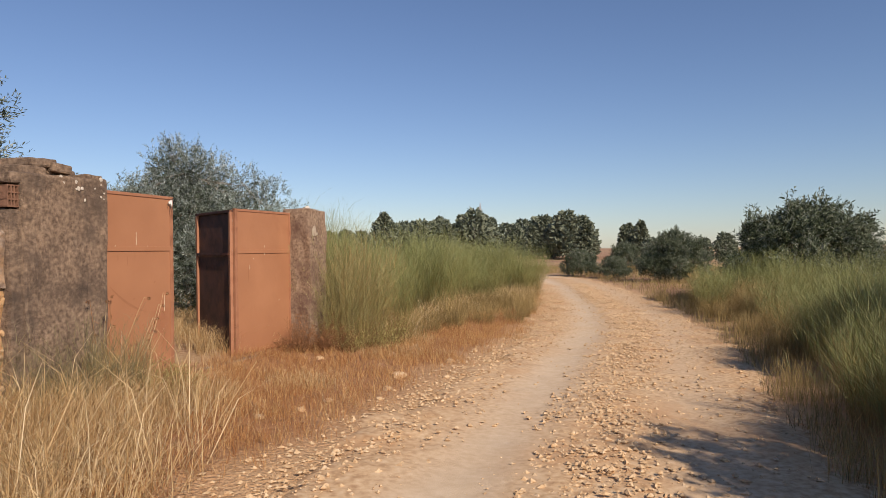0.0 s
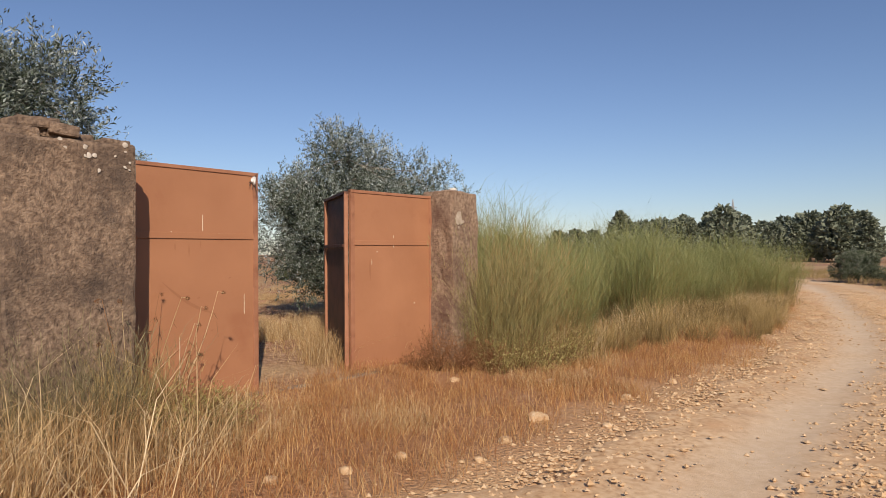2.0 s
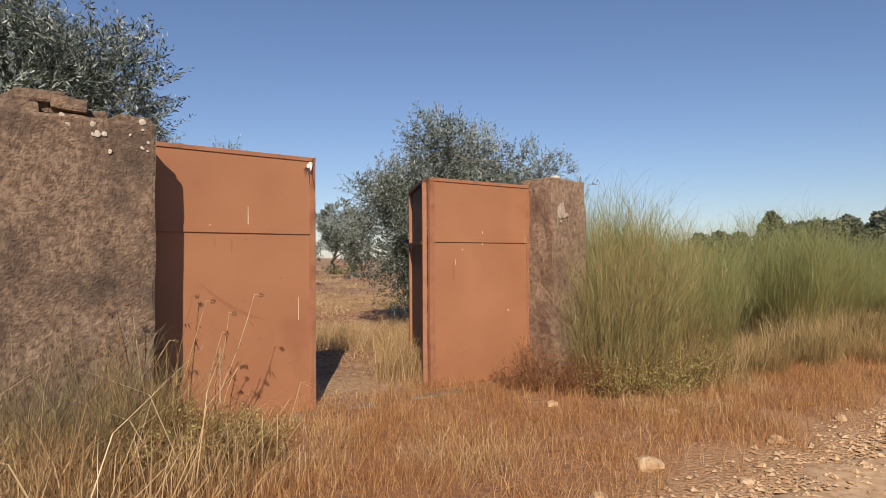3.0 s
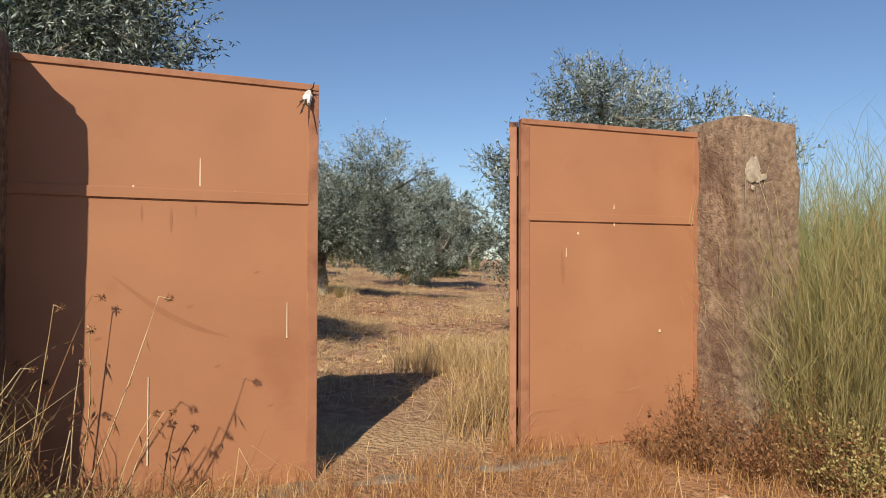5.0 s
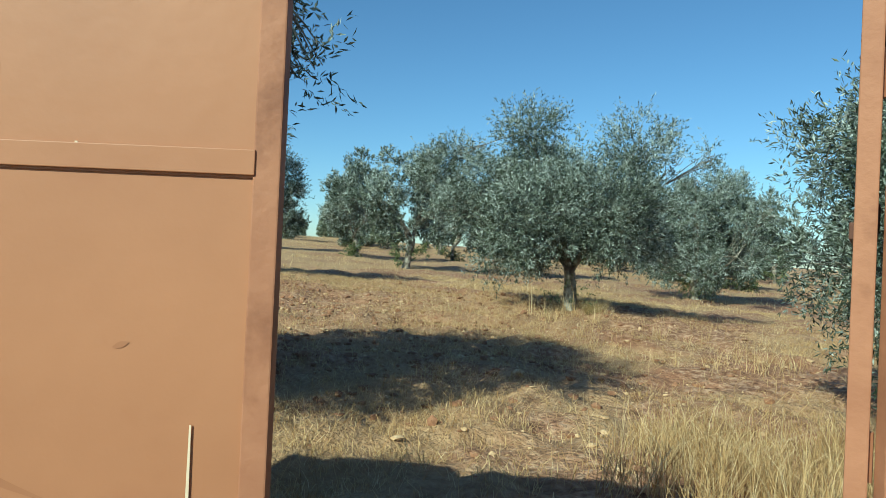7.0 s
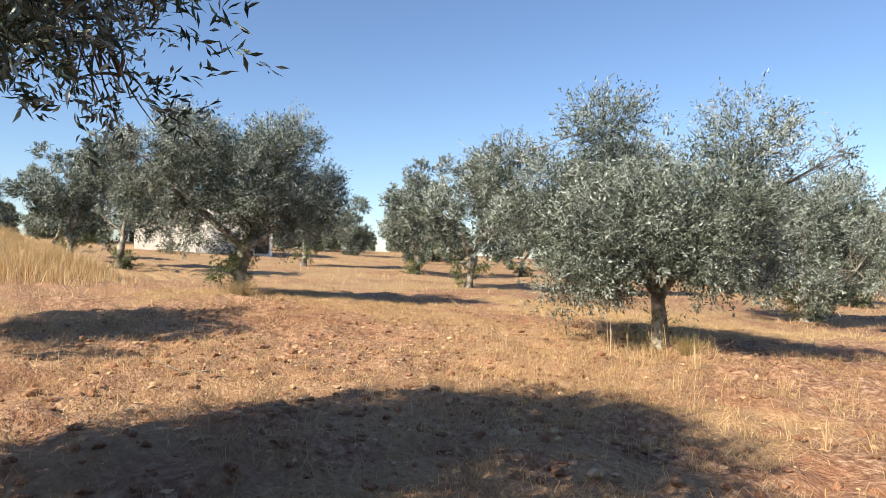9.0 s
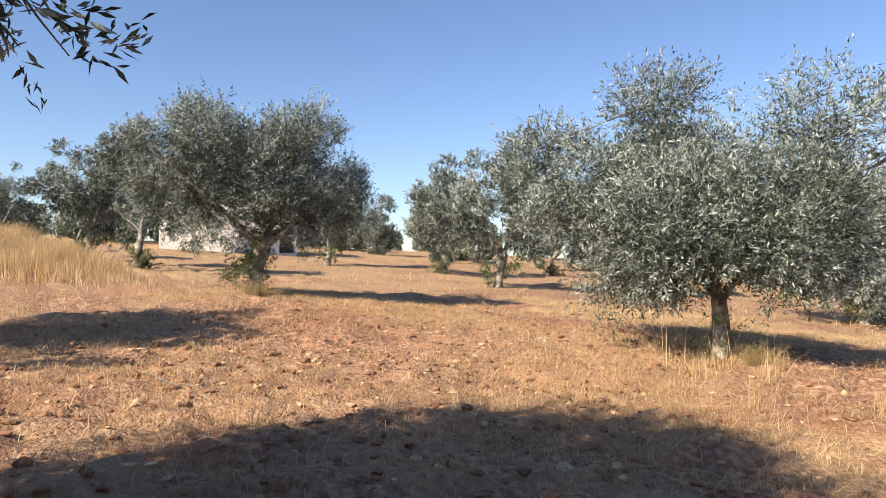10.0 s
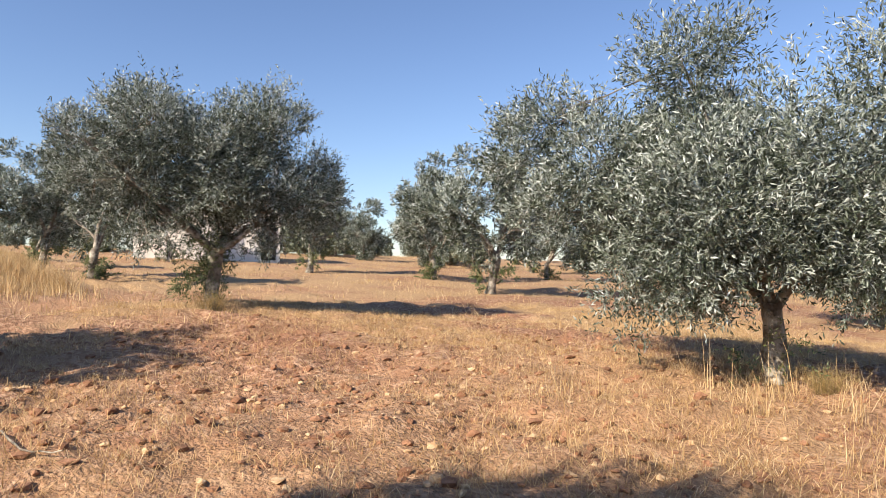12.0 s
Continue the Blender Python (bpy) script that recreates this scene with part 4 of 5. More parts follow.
for i in range(46):
    a, r, k, s = radians(rng.uniform(92, 166)), rng.uniform(58, 88), int(rng.choice([1, 2])), 0.40 + 0.22 * rng.random()
    x, y = -3.8 + r * math.cos(a), -4.2 + r * math.sin(a)
    t = copy_thing(far[k], pose(x, y, ground_at(x, y) - 0.3, 0, 0, rng.random() * 360))
    t.scale = (s * 1.15, s * 1.15, s)

# ---------- broom ----------


def broom_bush(h, spread, stalks, seed, label, mat=None, stem=None, twiggy=11, loose=0.14):
    rng = np.random.default_rng(seed)
    thing = tagged(new("broom_bush"), label, "bush", "broom bushes")
    a = rng.random(stalks) * 6.28
    r = spread * 0.35 * rng.random(stalks) ** 0.5
    base = np.stack([r * np.cos(a), r * np.sin(a), np.full(stalks, -0.05)], 1)
    out = spread * (0.15 + 0.65 * rng.random(stalks) ** 1.3)
    hh = h * (0.55 + 0.45 * rng.random(stalks)) * (1 - 0.18 * (out / spread) ** 2)
    lean = np.stack([np.cos(a), np.sin(a)], 1) * out[:, None] + rng.normal(size=(stalks, 2)) * 0.16 * spread
    v1, q1, t1 = blades(base, lean, hh, np.full(stalks, 0.0045), rng)
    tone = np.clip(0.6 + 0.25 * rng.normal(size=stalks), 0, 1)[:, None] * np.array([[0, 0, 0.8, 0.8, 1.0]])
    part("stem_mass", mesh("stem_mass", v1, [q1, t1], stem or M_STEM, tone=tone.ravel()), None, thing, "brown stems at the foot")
    n = stalks * twiggy
    k = np.repeat(np.arange(stalks), twiggy)
    u = 0.2 + 0.78 * rng.random(n) ** 0.8
    b2 = base[k].copy()
    b2[:, :2] += lean[k] * (u ** 1.5)[:, None]
    b2[:, 2] += hh[k] * u
    h2 = hh[k] * (0.07 + 0.20 * rng.random(n) ** 1.4)
    l2 = lean[k] * 0.12 + rng.normal(size=(n, 2)) * (loose * 4 * h2)[:, None]
    v2, q2, t2 = blades(b2, l2, h2, np.full(n, 0.0032), rng)
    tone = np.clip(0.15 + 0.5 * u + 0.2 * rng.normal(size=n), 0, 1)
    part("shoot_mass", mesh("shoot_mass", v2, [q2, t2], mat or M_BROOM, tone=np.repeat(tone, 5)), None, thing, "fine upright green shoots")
    return thing


brooms = [broom_bush(2.2, 1.0, 420, 1, "tall green broom bush beside the dirt road"), broom_bush(1.9, 0.95, 380, 2, "green broom bush beside the dirt road"), broom_bush(1.5, 0.9, 330, 3, "yellowing broom bush beside the dirt road")]
scrub = [broom_bush(0.75, 0.7, 260, 4, "low grey-brown dry scrub beside the gate", M_SCRUB, M_SCRUB, 8), broom_bush(1.1, 0.6, 260, 5, "dry brown scrub beside the road", M_SCRUB, M_SCRUB, 6)]
rng = np.random.default_rng(12)


def scatter(kinds_of, rows, state={}):
    for k, x, y, s in rows:
        if abs(float(road_offset(np.array([x]), np.array([y]))[0])) < HALF + 0.35:
            continue
        t = kinds_of[k]
        m = pose(x, y, ground_at(x, y) - 0.02, 0, 0, rng.random() * 360)
        if t.name in state:
            t = copy_thing(t, m)
        else:
            t.matrix_basis = m
            state[t.name] = True
        t.scale = (s, s, s * (0.92 + 0.16 * rng.random()))


rows = []
for i in range(46):
    u = rng.random()
    a = np.array([3.6, 7.6]) * (1 - u) + np.array([16.0, 14.8]) * u
    o = rng.uniform(-0.3, 2.6)
    x, y = a[0] - 0.5 * o, a[1] + 0.85 * o
    rows.append((int(rng.integers(0, 2)), x, y, 0.82 + 0.30 * rng.random()))
rows += [(1, 2.6, 6.9, 0.95), (0, 3.1, 7.4, 0.95), (2, 2.35, 6.3, 0.95), (0, 2.3, 7.6, 1.15)]
for i in range(48):
    u = rng.random()
    a = np.array([1.9, -3.3]) * (1 - u) + np.array([15, 7.0]) * u
    o = rng.uniform(0.0, 2.6)
    rows.append((int(rng.choice([1, 2, 2])), a[0] + 0.62 * o, a[1] - 0.78 * o, (0.72 + 0.3 * rng.random()) * (0.85 + 0.1 * o)))
rows += [(2, 2.3, -2.55, 0.85), (1, 1.75, -3.0, 0.8), (2, 1.15, -3.5, 0.85), (2, 3.0, -2.0, 0.8), (1, 3.4, 6.4, 0.8)]
scatter(brooms, rows)
wisps = [broom_bush(2.3, 0.95, 95, 6, "wispy olive-brown broom bush against the gate pillar", M_WISP, M_WISP, 10, 0.2), broom_bush(1.7, 0.9, 120, 7, "half-dry olive broom bush against the gate pillar", M_WISP, M_WISP, 10, 0.22)]
scatter(wisps, [(0, 1.86, 5.72, 0.98), (1, 1.72, 5.48, 0.85), (1, 2.2, 5.62, 0.95), (0, 2.35, 6.05, 1.0), (1, 2.0, 5.9, 1.0)])
dusky = [broom_bush(1.05, 0.7, 90, 8, "dusky olive broom bush before the gate pillar", M_DUSK, M_DUSK, 12, 0.22)]
scatter(dusky, [(0, -2.42, 2.6, 1.0), (0, -2.8, 2.35, 0.9)])
rows = [(1, 2.05, 6.0, 1.55), (1, 2.6, 6.5, 1.7), (0, 1.9, 5.7, 0.9), (0, 2.5, 5.9, 0.9), (0, 3.2, 6.1, 0.8), (0, 4.2, 6.4, 0.8), (1, 3.0, 6.3, 0.9), (1, 5.2, 6.8, 0.8), (0, 6.3, 7.1, 0.8), (0, 7.4, 7.2, 0.8), (0, -2.55, 2.55, 0.85), (1, -2.2, 2.95, 0.8), (0, -1.75, 3.15, 0.6), (0, -3.1, 2.1, 0.7)]
for i in range(40):
    u = rng.random()
    o = rng.uniform(-0.3, 1.8)
    rows.append((int(rng.choice([0, 1, 1])), 2.2 + 12.6 * u + 0.62 * o, -3.0 + 9.9 * u - 0.78 * o, 0.62 + 0.35 * rng.random()))
for i in range(14):
    u = rng.random()
    rows.append((int(rng.integers(0, 2)), 4.5 + 11 * u, 6.6 + 5.6 * u + 0.5 * rng.normal(), 0.7))
scatter(scrub, rows)

# ---------- weeds at the gate ----------


def seed_weed(x, y, stems, seed, spread=0.35, high=0.9):
    """A dried weed: a few thin stems with nodding seed heads."""
    rng = np.random.default_rng(seed)
    thing = tagged(new("dry_weed"), "dried weed with nodding seed heads before the gate", "weed", "dry weeds")
    thing.matrix_basis = pose(x, y, ground_at(x, y) - 0.02)
    for i in range(stems):
        a = rng.random() * 6.28
        h = high * (0.5 + 0.5 * rng.random())
        tip = np.array([spread * h * math.cos(a), spread * h * math.sin(a), h])
        q = bend((0.03 * rng.normal(), 0.03 * rng.normal(), 0), tip, 0.05, rng, 7)
        q = np.concatenate([q, [q[-1] + np.array([0.05 * math.cos(a), 0.05 * math.sin(a), -0.01])]])
        v, f = tube(q, np.linspace(0.004, 0.002, 8), 5)
        st = part("stem", mesh("stem", v, [f], M_WEED if i % 3 == 0 else M_STRAW, tone=np.full(len(v), 0.4 + 0.5 * rng.random())), None, thing)
        n = 40
        d = rng.normal(size=(n, 3))
        lv, lf = leaves(np.repeat(q[-1:], n, 0) + d * 0.004, d, 0.008 + 0.014 * rng.random(n), 0.004 + 0.003 * rng.random(n), rng)
        m = 12
        k = rng.integers(1, 6, m)
        lv2, lf2 = leaves(q[k] + rng.normal(size=(m, 3)) * 0.006, rng.normal(size=(m, 3)) * 0.45 + (0, 0, -0.8), 0.03 + 0.06 * rng.random(m), 0.006 + 0.006 * rng.random(m), rng)
        part("withered_leaf_mass", mesh("withered_leaf_mass", lv2, [lf2], M_WEED, tone=np.repeat(rng.random(m), 4)), None, st, "withered hanging leaves")["kind"] = "stuff"
        part("seed_head", mesh("seed_head", lv, [lf], M_WEED, tone=np.repeat(0.3 * rng.random(n), 4)), None, st, "dark brown seed head")
    return thing


for i, (x, y, n, sp, hi) in enumerate([(-2.28, 3.42, 7, 0.36, 1.4), (-2.08, 3.55, 5, 0.4, 1.15), (-1.88, 3.68, 3, 0.45, 0.75), (-2.45, 3.25, 4, 0.4, 1.1)]):
    seed_weed(x, y, n, 300 + i, sp, hi)


def leafy_weed(x, y, h, r, n, seed, mat, label, leaf=0.022):
    """A small bush of thin twigs with tiny leaves."""
    rng = np.random.default_rng(seed)
    thing = tagged(new("weed_bush"), label, "weed", "weed bushes")
    thing.matrix_basis = pose(x, y, ground_at(x, y) - 0.02)
    pcs, at = [], []
    for i in range(n):
        a = rng.random() * 6.28
        k = r * rng.random() ** 0.6
        q = bend((0.02 * rng.normal(), 0.02 * rng.normal(), 0), (k * math.cos(a), k * math.sin(a), h * (0.45 + 0.55 * rng.random()) * (1 - 0.3 * k / r)), 0.06, rng, 7)
        pcs.append(tube(q, np.linspace(0.004, 0.0015, 7), 4))
        m = 34
        u = 0.25 + 0.75 * rng.random(m)
        at.append(np.stack([np.interp(u * 6, np.arange(7), q[:, j]) for j in range(3)], 1) + rng.normal(size=(m, 3)) * 0.018)
    v, f = joined(pcs)
    part("twig_mass", mesh("twig_mass", v, f, M_WEED, tone=np.full(len(v), 0.4)), None, thing)["kind"] = "stuff"
    at = np.concatenate(at)
    sz = leaf * (0.6 + 0.8 * rng.random(len(at)))
    v, f = leaves(at, rng.normal(size=(len(at), 3)) + (0, 0, 0.4), sz, sz * 0.5, rng)
    part("leaf_mass", mesh("leaf_mass", v, [f], mat, tone=np.repeat(rng.random(len(at)), 4)), None, thing)["kind"] = "stuff"
    return thing


for i, (x, y, h, r, n) in enumerate([(-2.3, 3.35, 0.6, 0.35, 30), (-2.05, 3.5, 0.4, 0.3, 24), (0.95, 5.42, 0.75, 0.40, 46), (1.25, 5.30, 0.6, 0.45, 46), (1.6, 5.25, 0.5, 0.4, 40), (0.72, 5.42, 0.45, 0.25, 20)]):
    leafy_weed(x, y, h, r, n, 320 + i, M_WEED, "brown withered weed bush against the gate")
for i, (x, y, h, r, n) in enumerate([(-1.85, 2.9, 0.6, 0.45, 80), (-2.15, 2.7, 0.5, 0.42, 60), (-1.6, 3.2, 0.45, 0.36, 50), (2.0, 5.35, 0.6, 0.5, 70), (2.7, 5.5, 0.6, 0.5, 70), (1.75, 5.2, 0.5, 0.45, 60), (2.35, 5.2, 0.45, 0.5, 60), (2.9, 5.75, 0.7, 0.55, 70), (1.65, 5.55, 0.85, 0.4, 60), (2.2, 5.75, 0.9, 0.5, 70)]):
    leafy_weed(x, y, h, r, n, 340 + i, M_WEEDLEAF, "yellowish green low weed in dry grass")

# ---------- grasses ----------


def grass(name, xy, h, w, lean, mat, label, seed, droop=0.0, tone_mid=0.5, tone_var=0.25):
    rng = np.random.default_rng(seed)
    n = len(xy)
    base = np.stack([xy[:, 0], xy[:, 1], height(xy[:, 0], xy[:, 1]) - 0.02], 1)
    a = rng.random(n) * 6.28
    hh = h * (0.45 + 0.75 * rng.random(n))
    ln = np.stack([np.cos(a), np.sin(a)], 1) * (lean * hh * rng.random(n))[:, None]
    v, q, t = blades(base, ln, hh, w * (0.7 + 0.6 * rng.random(n)), rng, droop)
    tone = np.clip(tone_mid + tone_var * rng.normal(size=n) + 0.15 * vn(xy[:, 0], xy[:, 1], 0.5, seed), 0, 1)
    return tagged(new(name, mesh(name, v, [q, t], mat, tone=np.repeat(tone, 5))), label, "grass", kind="stuff")


def tufts(centres, per, spread, rng):
    return (centres[:, None] + rng.normal(size=(len(centres), per, 2)) * spread).reshape(-1, 2)


rng = np.random.default_rng(40)
# fine red grass of the verge
c = np.stack([rng.uniform(-9, 17, 14000), rng.uniform(-4, 15, 14000)], 1)
off, s = road_offset(c[:, 0], c[:, 1]), inside(c[:, 0], c[:, 1])
ok = (rng.random(len(c)) < smooth(HALF - 0.1, HALF + 0.9, off + 0.35 * vn(c[:, 0], c[:, 1], 0.7, 3))) & (off > 0) & (s < 0.0 + 0.5 * (c[:, 0] > 2)) & (c[:, 0] - 0.4 * c[:, 1] > -4.2)
grass("red_grass", tufts(c[ok], 46, 0.11, rng), np.full(ok.sum() * 46, 0.21), 0.003, 1.3, M_RED, "fine reddish dry grass on the road verge", 41, droop=0.2, tone_mid=0.42, tone_var=0.36)
c = np.stack([rng.uniform(-3, 3.5, 900), rng.uniform(1.5, 6, 900)], 1)
off, s = road_offset(c[:, 0], c[:, 1]), inside(c[:, 0], c[:, 1])
ok = (off > HALF + 0.5) & (s < -0.15) & (vn(c[:, 0], c[:, 1], 0.7, 7) > 0.1)
xy = tufts(c[ok], 34, 0.12, rng)
grass("bleached_grass", xy, np.full(len(xy), 0.24), 0.003, 1.5, M_STRAW, "bleached grass among the red verge grass", 52, droop=0.25, tone_mid=0.4)
# pale tall grass before the wall
c = np.stack([rng.uniform(-10, -1.2, 2600), rng.uniform(-4.5, 3.5, 2600)], 1)
off, s = road_offset(c[:, 0], c[:, 1]), inside(c[:, 0], c[:, 1])
ok = (off > HALF + 0.15) & (s < -0.95) & (c[:, 0] - 0.4 * c[:, 1] < -2.75 + 0.5 * vn(c[:, 0], c[:, 1], 0.8, 2))
xy = tufts(c[ok], 30, 0.10, rng)
grass("tall_dry_grass", xy, np.full(len(xy), 0.56) * (0.8 + 0.35 * vn(xy[:, 0], xy[:, 1], 0.6, 8)), 0.005, 1.0, M_STRAW, "tall pale dry grass before the wall", 42, tone_mid=0.26, tone_var=0.32)
# long bent oat stalks
c = np.stack([rng.uniform(-9, -1.7, 2000), rng.uniform(-4, 3.2, 2000)], 1)
off, s = road_offset(c[:, 0], c[:, 1]), inside(c[:, 0], c[:, 1])
ok = (off > HALF + 0.4) & (s < -1.0) & (c[:, 0] - 0.4 * c[:, 1] < -2.4)
grass("wild_oats", c[ok], np.full(ok.sum(), 0.88), 0.006, 1.3, M_STRAW, "long bent stalks of dry wild oats", 50, droop=0.15, tone_mid=0.7)
# tangled straw before the wall and the pillar
c = np.stack([rng.uniform(-9, -1.3, 1500), rng.uniform(-4.2, 3.4, 1500)], 1)
off, s = road_offset(c[:, 0], c[:, 1]), inside(c[:, 0], c[:, 1])
ok = (off > HALF + 0.3) & (s < -0.9) & (c[:, 0] - 0.4 * c[:, 1] < -2.65)
xy = tufts(c[ok], 16, 0.16, rng)
grass("tangled_straw", xy, np.full(len(xy), 0.55), 0.005, 2.2, M_STRAW, "pale tangled straw before the wall", 54, droop=0.35, tone_mid=0.48, tone_var=0.32)
# dry grass along the foot of the broom
u = rng.random(1500)
base = np.array([2.1, 5.25]) * (1 - u)[:, None] + np.array([15.2, 13.3]) * u[:, None]
c = base + np.array([-0.5, 0.85]) * rng.normal(0.38, 0.30, 1500)[:, None]
c = c[(np.abs(road_offset(c[:, 0], c[:, 1])) > HALF + 0.5) & (vn(c[:, 0], c[:, 1], 0.9, 2) > -0.25)]
xy = tufts(c, 26, 0.12, rng)
grass("hedge_foot_grass", xy, np.full(len(xy), 0.62) * (0.75 + 0.6 * vn(xy[:, 0], xy[:, 1], 0.7, 4)), 0.005, 1.3, M_SCRUB, "brown dry grass along the foot of the broom", 55, droop=0.12, tone_mid=0.38, tone_var=0.33)
xy = tufts(c[::4], 12, 0.15, rng)
grass("hedge_foot_straw", xy, np.full(len(xy), 0.7), 0.005, 1.1, M_STRAW, "pale stalks standing among the broom", 56, droop=0.1, tone_mid=0.6, tone_var=0.3)
# right verge
c = np.stack([rng.uniform(-4, 18, 5000), rng.uniform(-8, 14, 5000)], 1)
off = road_offset(c[:, 0], c[:, 1])
ok = (off < -HALF + 0.05) & (off > -5.5)
xy = tufts(c[ok], 26, 0.11, rng)
grass("roadside_dry_grass", xy, np.full(len(xy), 0.42), 0.005, 0.6, M_SCRUB, "brownish dry grass beside the dirt road", 43, tone_mid=0.38)
c = np.stack([rng.uniform(14, 50, 5200), rng.uniform(-6, 40, 5200)], 1)
off = np.abs(road_offset(c[:, 0], c[:, 1]))
xy = tufts(c[off > HALF + 0.2], 12, 0.25, rng)
grass("far_verge_grass", xy, np.full(len(xy), 0.36), 0.013, 0.9, M_SCRUB, "dry brownish grass at the far roadside", 53, tone_mid=0.45)
# orchard straw: short stubble near, clumps further off
c = np.stack([rng.uniform(-16, 5, 16000), rng.uniform(4, 24, 16000)], 1)
s = inside(c[:, 0], c[:, 1])
dens = smooth(-0.25, 0.6, vn(c[:, 0], c[:, 1], 2.3, 5) + 0.4 * vn(c[:, 0], c[:, 1], 0.6, 6)) * (1 - 0.8 * np.exp(-(((c[:, 0] + 8.5) / 4.5) ** 2 + ((c[:, 1] - 10.5) / 4.0) ** 2)))
ok = (s > 0.1) & (rng.random(16000) < dens)
xy = tufts(c[ok], 22, 0.10, rng)
grass("orchard_stubble", xy, np.full(len(xy), 0.12), 0.0042, 2.0, M_STRAW, "short flattened straw under the olive trees", 44, droop=0.3, tone_mid=0.42)
c = np.stack([rng.uniform(-13, 0.5, 46000), rng.uniform(5.5, 19, 46000)], 1)
s = inside(c[:, 0], c[:, 1])
ok = (s > 0.3) & (rng.random(46000) < 0.25 + 0.6 * smooth(-0.3, 0.5, vn(c[:, 0], c[:, 1], 1.3, 5)))
grass("straw_litter", c[ok], np.full(ok.sum(), 0.20), 0.004, 2.6, M_STRAW, "flattened straw litter on orchard ground", 49, droop=0.85, tone_mid=0.3)
c = np.stack([rng.uniform(-1.6, 1.6, 420), rng.uniform(4.9, 9, 420)], 1)
s = inside(c[:, 0], c[:, 1])
ok = (s > 0.15) & ((c[:, 0] > -0.65) | (c[:, 1] > 6.9)) & (c[:, 0] + 0.45 * (c[:, 1] - 5) > -0.9)
xy = tufts(c[ok], 34, 0.07, rng)
grass("gateway_grass", xy, np.full(len(xy), 0.44), 0.004, 1.25, M_STRAW, "golden dry grass growing behind the open gate", 45, droop=0.15, tone_mid=0.34, tone_var=0.3)
cx = np.array([(-5.1, 14.6), (-5.4, 14.7), (-4.9, 14.3), (-5.2, 14.2), (-14.6, 13.4), (-14.2, 13.9), (-2.2, 14.2), (-3.0, 13.6), (-3.9, 13.2), (-6.6, 13.2), (-1.5, 13), (-2.0, 11.8)])
xy = tufts(np.repeat(cx, 4, 0) + rng.normal(size=(48, 2)) * 0.35, 18, 0.08, rng)
grass("tree_foot_grass", xy, np.full(len(xy), 0.36), 0.004, 1.0, M_STRAW, "pale dry grass tufts at the olive trunks", 46)
c = np.stack([rng.uniform(-70, 12, 5000), rng.uniform(7, 70, 5000)], 1)
c = c[(c[:, 1] > 17) | (c[:, 0] < -13)]
c2 = np.stack([rng.normal(-25.0, 2.4, 2200), np.clip(rng.normal(11.0, 1.3, 2200), 6, 13.0)], 1)
xy = tufts(c, 12, 0.3, rng)
grass("far_dry_grass", xy, np.full(len(xy), 0.17), 0.012, 1.8, M_STRAW, "dry straw grass across the far grove", 47)
xy = tufts(c2, 24, 0.16, rng)
grass("bank_grass", xy, np.full(len(xy), 0.7) * (0.75 + 0.4 * vn(xy[:, 0], xy[:, 1], 1.1, 3)), 0.009, 0.9, M_STRAW, "tall golden dry grass on a low bank", 48)

cx = np.array([(-2.35, 3.2), (-2.2, 3.32), (-2.05, 3.45), (-1.62, 3.72), (-1.5, 3.85)])
xy = tufts(cx, 16, 0.09, rng)
grass("gate_foot_straw", xy, 0.3 + 0.4 * rng.random(len(xy)), 0.005, 1.1, M_STRAW, "tangled pale straw drooping at the gate foot", 52, droop=0.5)

# tall dead stalks and twigs at the nearest trunk
c = np.array([(-5.55, 14.35), (-5.7, 14.2), (-5.3, 14.3)])
xy = tufts(c, 4, 0.17, rng)
grass("dead_stalks", xy, 0.45 + 0.55 * rng.random(len(xy)), 0.006, 0.6, M_STRAW, "tall dead stalks beside an olive trunk", 51, tone_mid=0.8)
scatter(scrub, [(0, -4.75, 14.75, 0.45), (0, -14.2, 13.5, 0.6)])
for i, (x, y, s) in enumerate([(-4.54, 10.23, 0.07), (-4.22, 10.40, 0.05), (-5.9, 10.6, 0.05), (-3.4, 9.6, 0.06), (-6.6, 11.3, 0.05), (-5.2, 9.4, 0.045), (-7.4, 12.2, 0.05), (-4.0, 11.6, 0.04)]):
    tagged(loose_stone(x, y, s, i + 30), "pale stone lying on tilled orchard earth", "stone", "orchard stones")


def fallen_stick(points, r, seed):
    rng = np.random.default_rng(seed)
    p = np.array([(x, y, ground_at(x, y) + r + 0.02) for x, y in points])
    t = np.linspace(0, len(p) - 1, 9)
    q = np.stack([np.interp(t, np.arange(len(p)), p[:, j]) for j in range(3)], 1) + rng.normal(size=(9, 3)) * 0.012
    v, f = tube(q, np.linspace(r, r * 0.4, 9), 7)
    return tagged(part("fallen_stick", mesh("fallen_stick", v, [f], M_BARK, shade=True)), "dry fallen stick lying in straw", "stick")


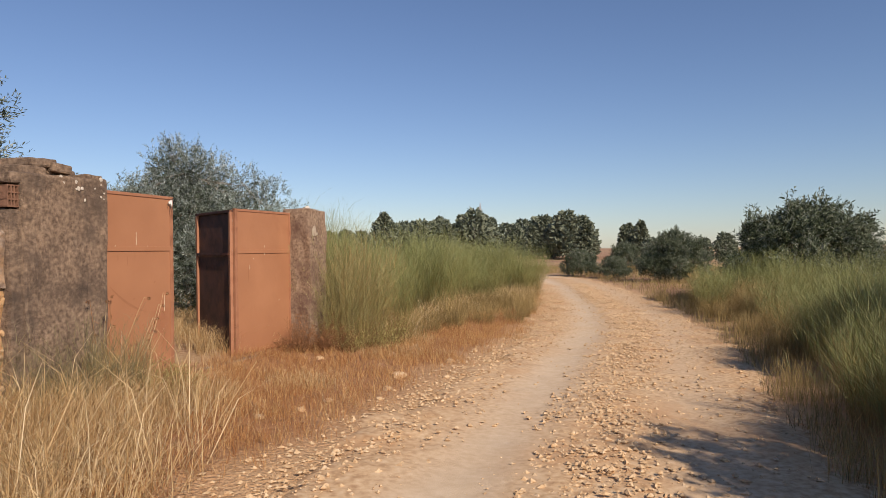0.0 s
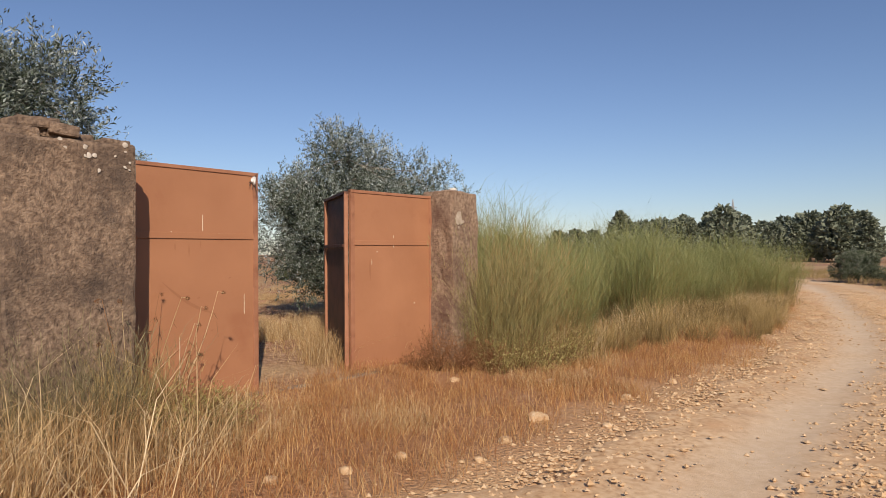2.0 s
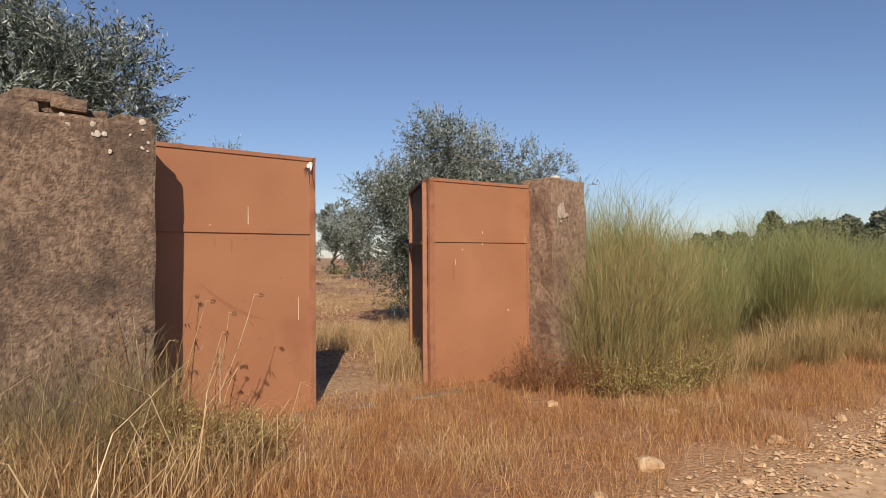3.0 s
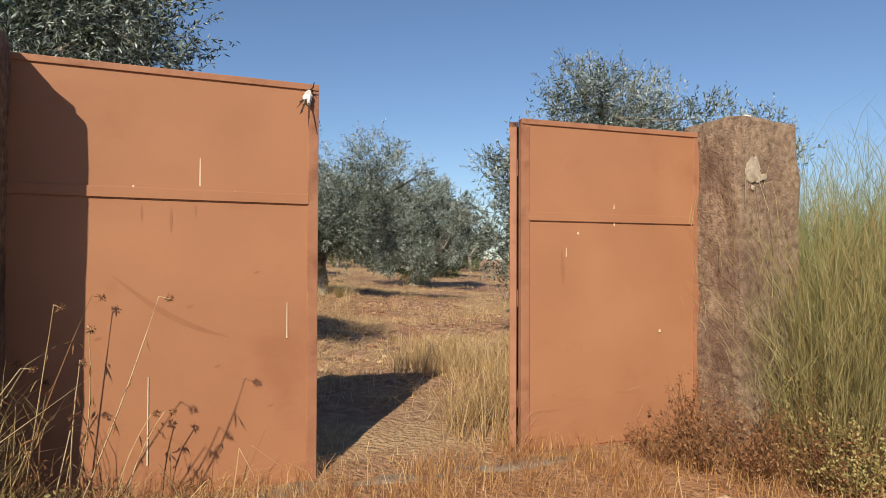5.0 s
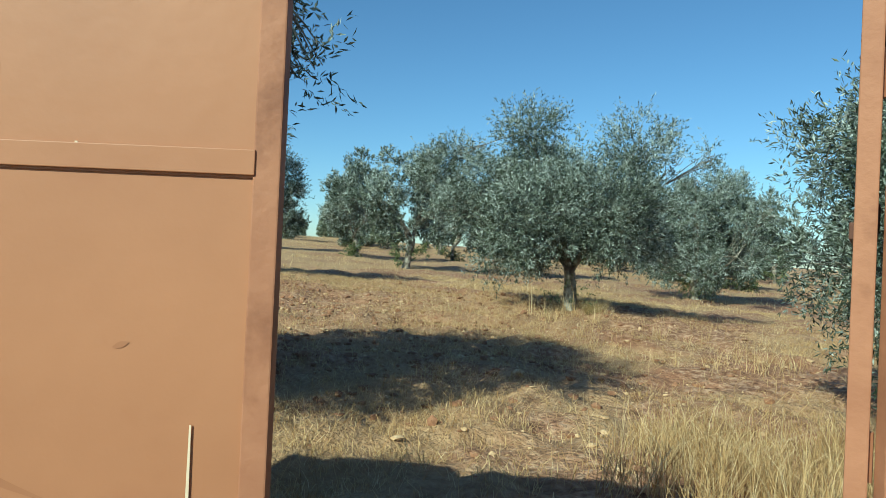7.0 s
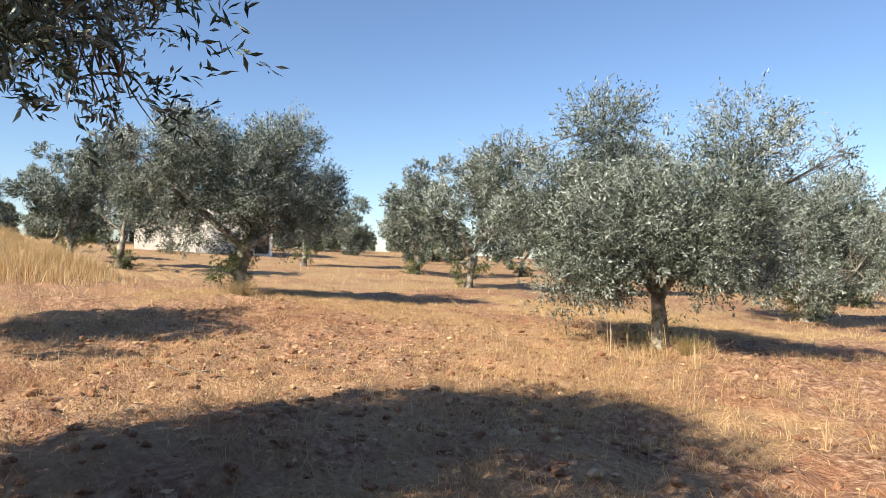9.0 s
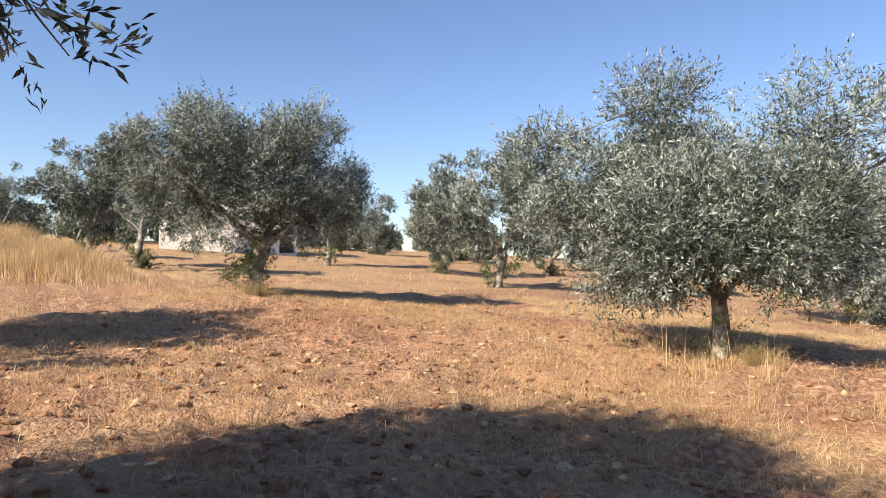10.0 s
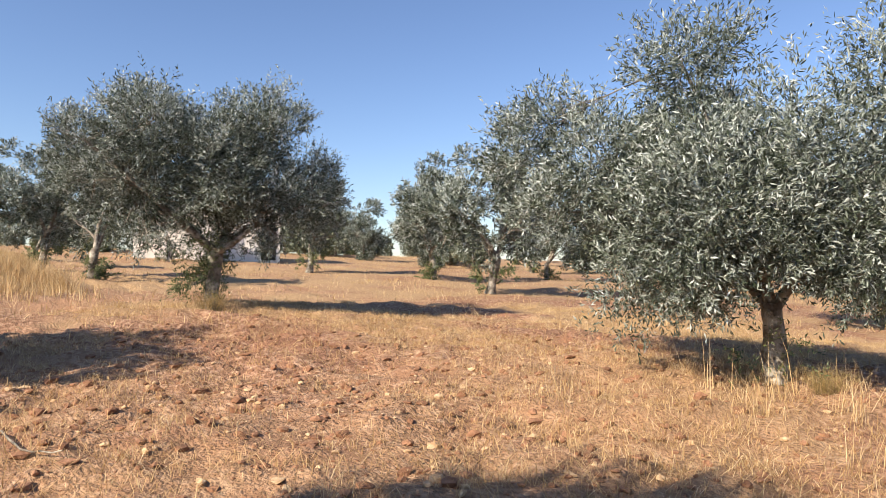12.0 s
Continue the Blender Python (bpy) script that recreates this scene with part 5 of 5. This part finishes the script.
fallen_stick([(-1.3, 8.45), (-1.1, 8.42), (-0.95, 8.2)], 0.026, 1)
fallen_stick([(-8.5, 8.9), (-8.0, 8.95), (-7.65, 9.07)], 0.010, 2)


def pylon(x, y, h):
    """A lattice power pylon far off on the skyline."""
    thing = tagged(new("power_pylon"), "grey steel lattice power pylon far off on the skyline", "pylon")
    thing.matrix_basis = pose(x, y, ground_at(x, y) - 0.2, 0, 0, 30)
    for sx in (-1, 1):
        for sy in (-1, 1):
            v, f = tube([(sx * 1.6, sy * 1.6, 0), (sx * 0.5, sy * 0.5, h * 0.7), (0, 0, h)], [0.14, 0.11, 0.08], 5)
            part("leg", mesh("leg", v, [f], M_STEEL), None, thing)
    for k in range(6):
        z0, z1 = h * 0.12 * k, h * 0.12 * (k + 1)
        a0, a1 = 1.6 - 1.1 * z0 / (h * 0.7), 1.6 - 1.1 * z1 / (h * 0.7)
        for sy in (-1, 1):
            v, f = tube([(-a0, sy * a0, z0), (a1, sy * a1, z1)], [0.06, 0.06], 4)
            part("brace", mesh("brace", v, [f], M_STEEL), None, thing)
    for z in (0.74, 0.86):
        v, f = tube([(-3.2, 0, h * z), (0, 0, h * z + 0.3), (3.2, 0, h * z)], [0.07, 0.12, 0.07], 5)
        part("crossarm", mesh("crossarm", v, [f], M_STEEL), None, thing)
    return thing


pylon(142, 160, 17.5)

# ---------- white building ----------


def shed(x, y, turn, w, dpt, h):
    thing = tagged(new("farm_building"), "low whitewashed farm building behind the olive trees", "building")
    thing.matrix_basis = pose(x, y, ground_at(x, y) - 0.3, 0, 0, turn)
    part("wall", box(w, dpt, h + 0.3, (0, 0, 0), 0.02), M_WHITE, thing)
    bm = bmesh.new()
    for sgn in (-1, 1):
        box(w + 0.4, dpt / 2 + 0.35, 0.10, (0, sgn * (dpt / 4 + 0.08), h + 0.32), 0.01, bm=bm)
    part("roof", bm, M_TILE, thing, "weathered clay roof")
    # dark upright panel near the right end of the front wall
    part("dark_panel", box(0.9, 0.05, 2.0, (w / 2 - 0.7, -dpt / 2 - 0.02, 0.3), 0.01), M_DARK, thing, "dark upright panel near the wall's end")
    return thing


shed(-42.8, 28.4, 62, 8.4, 4.0, 3.3)
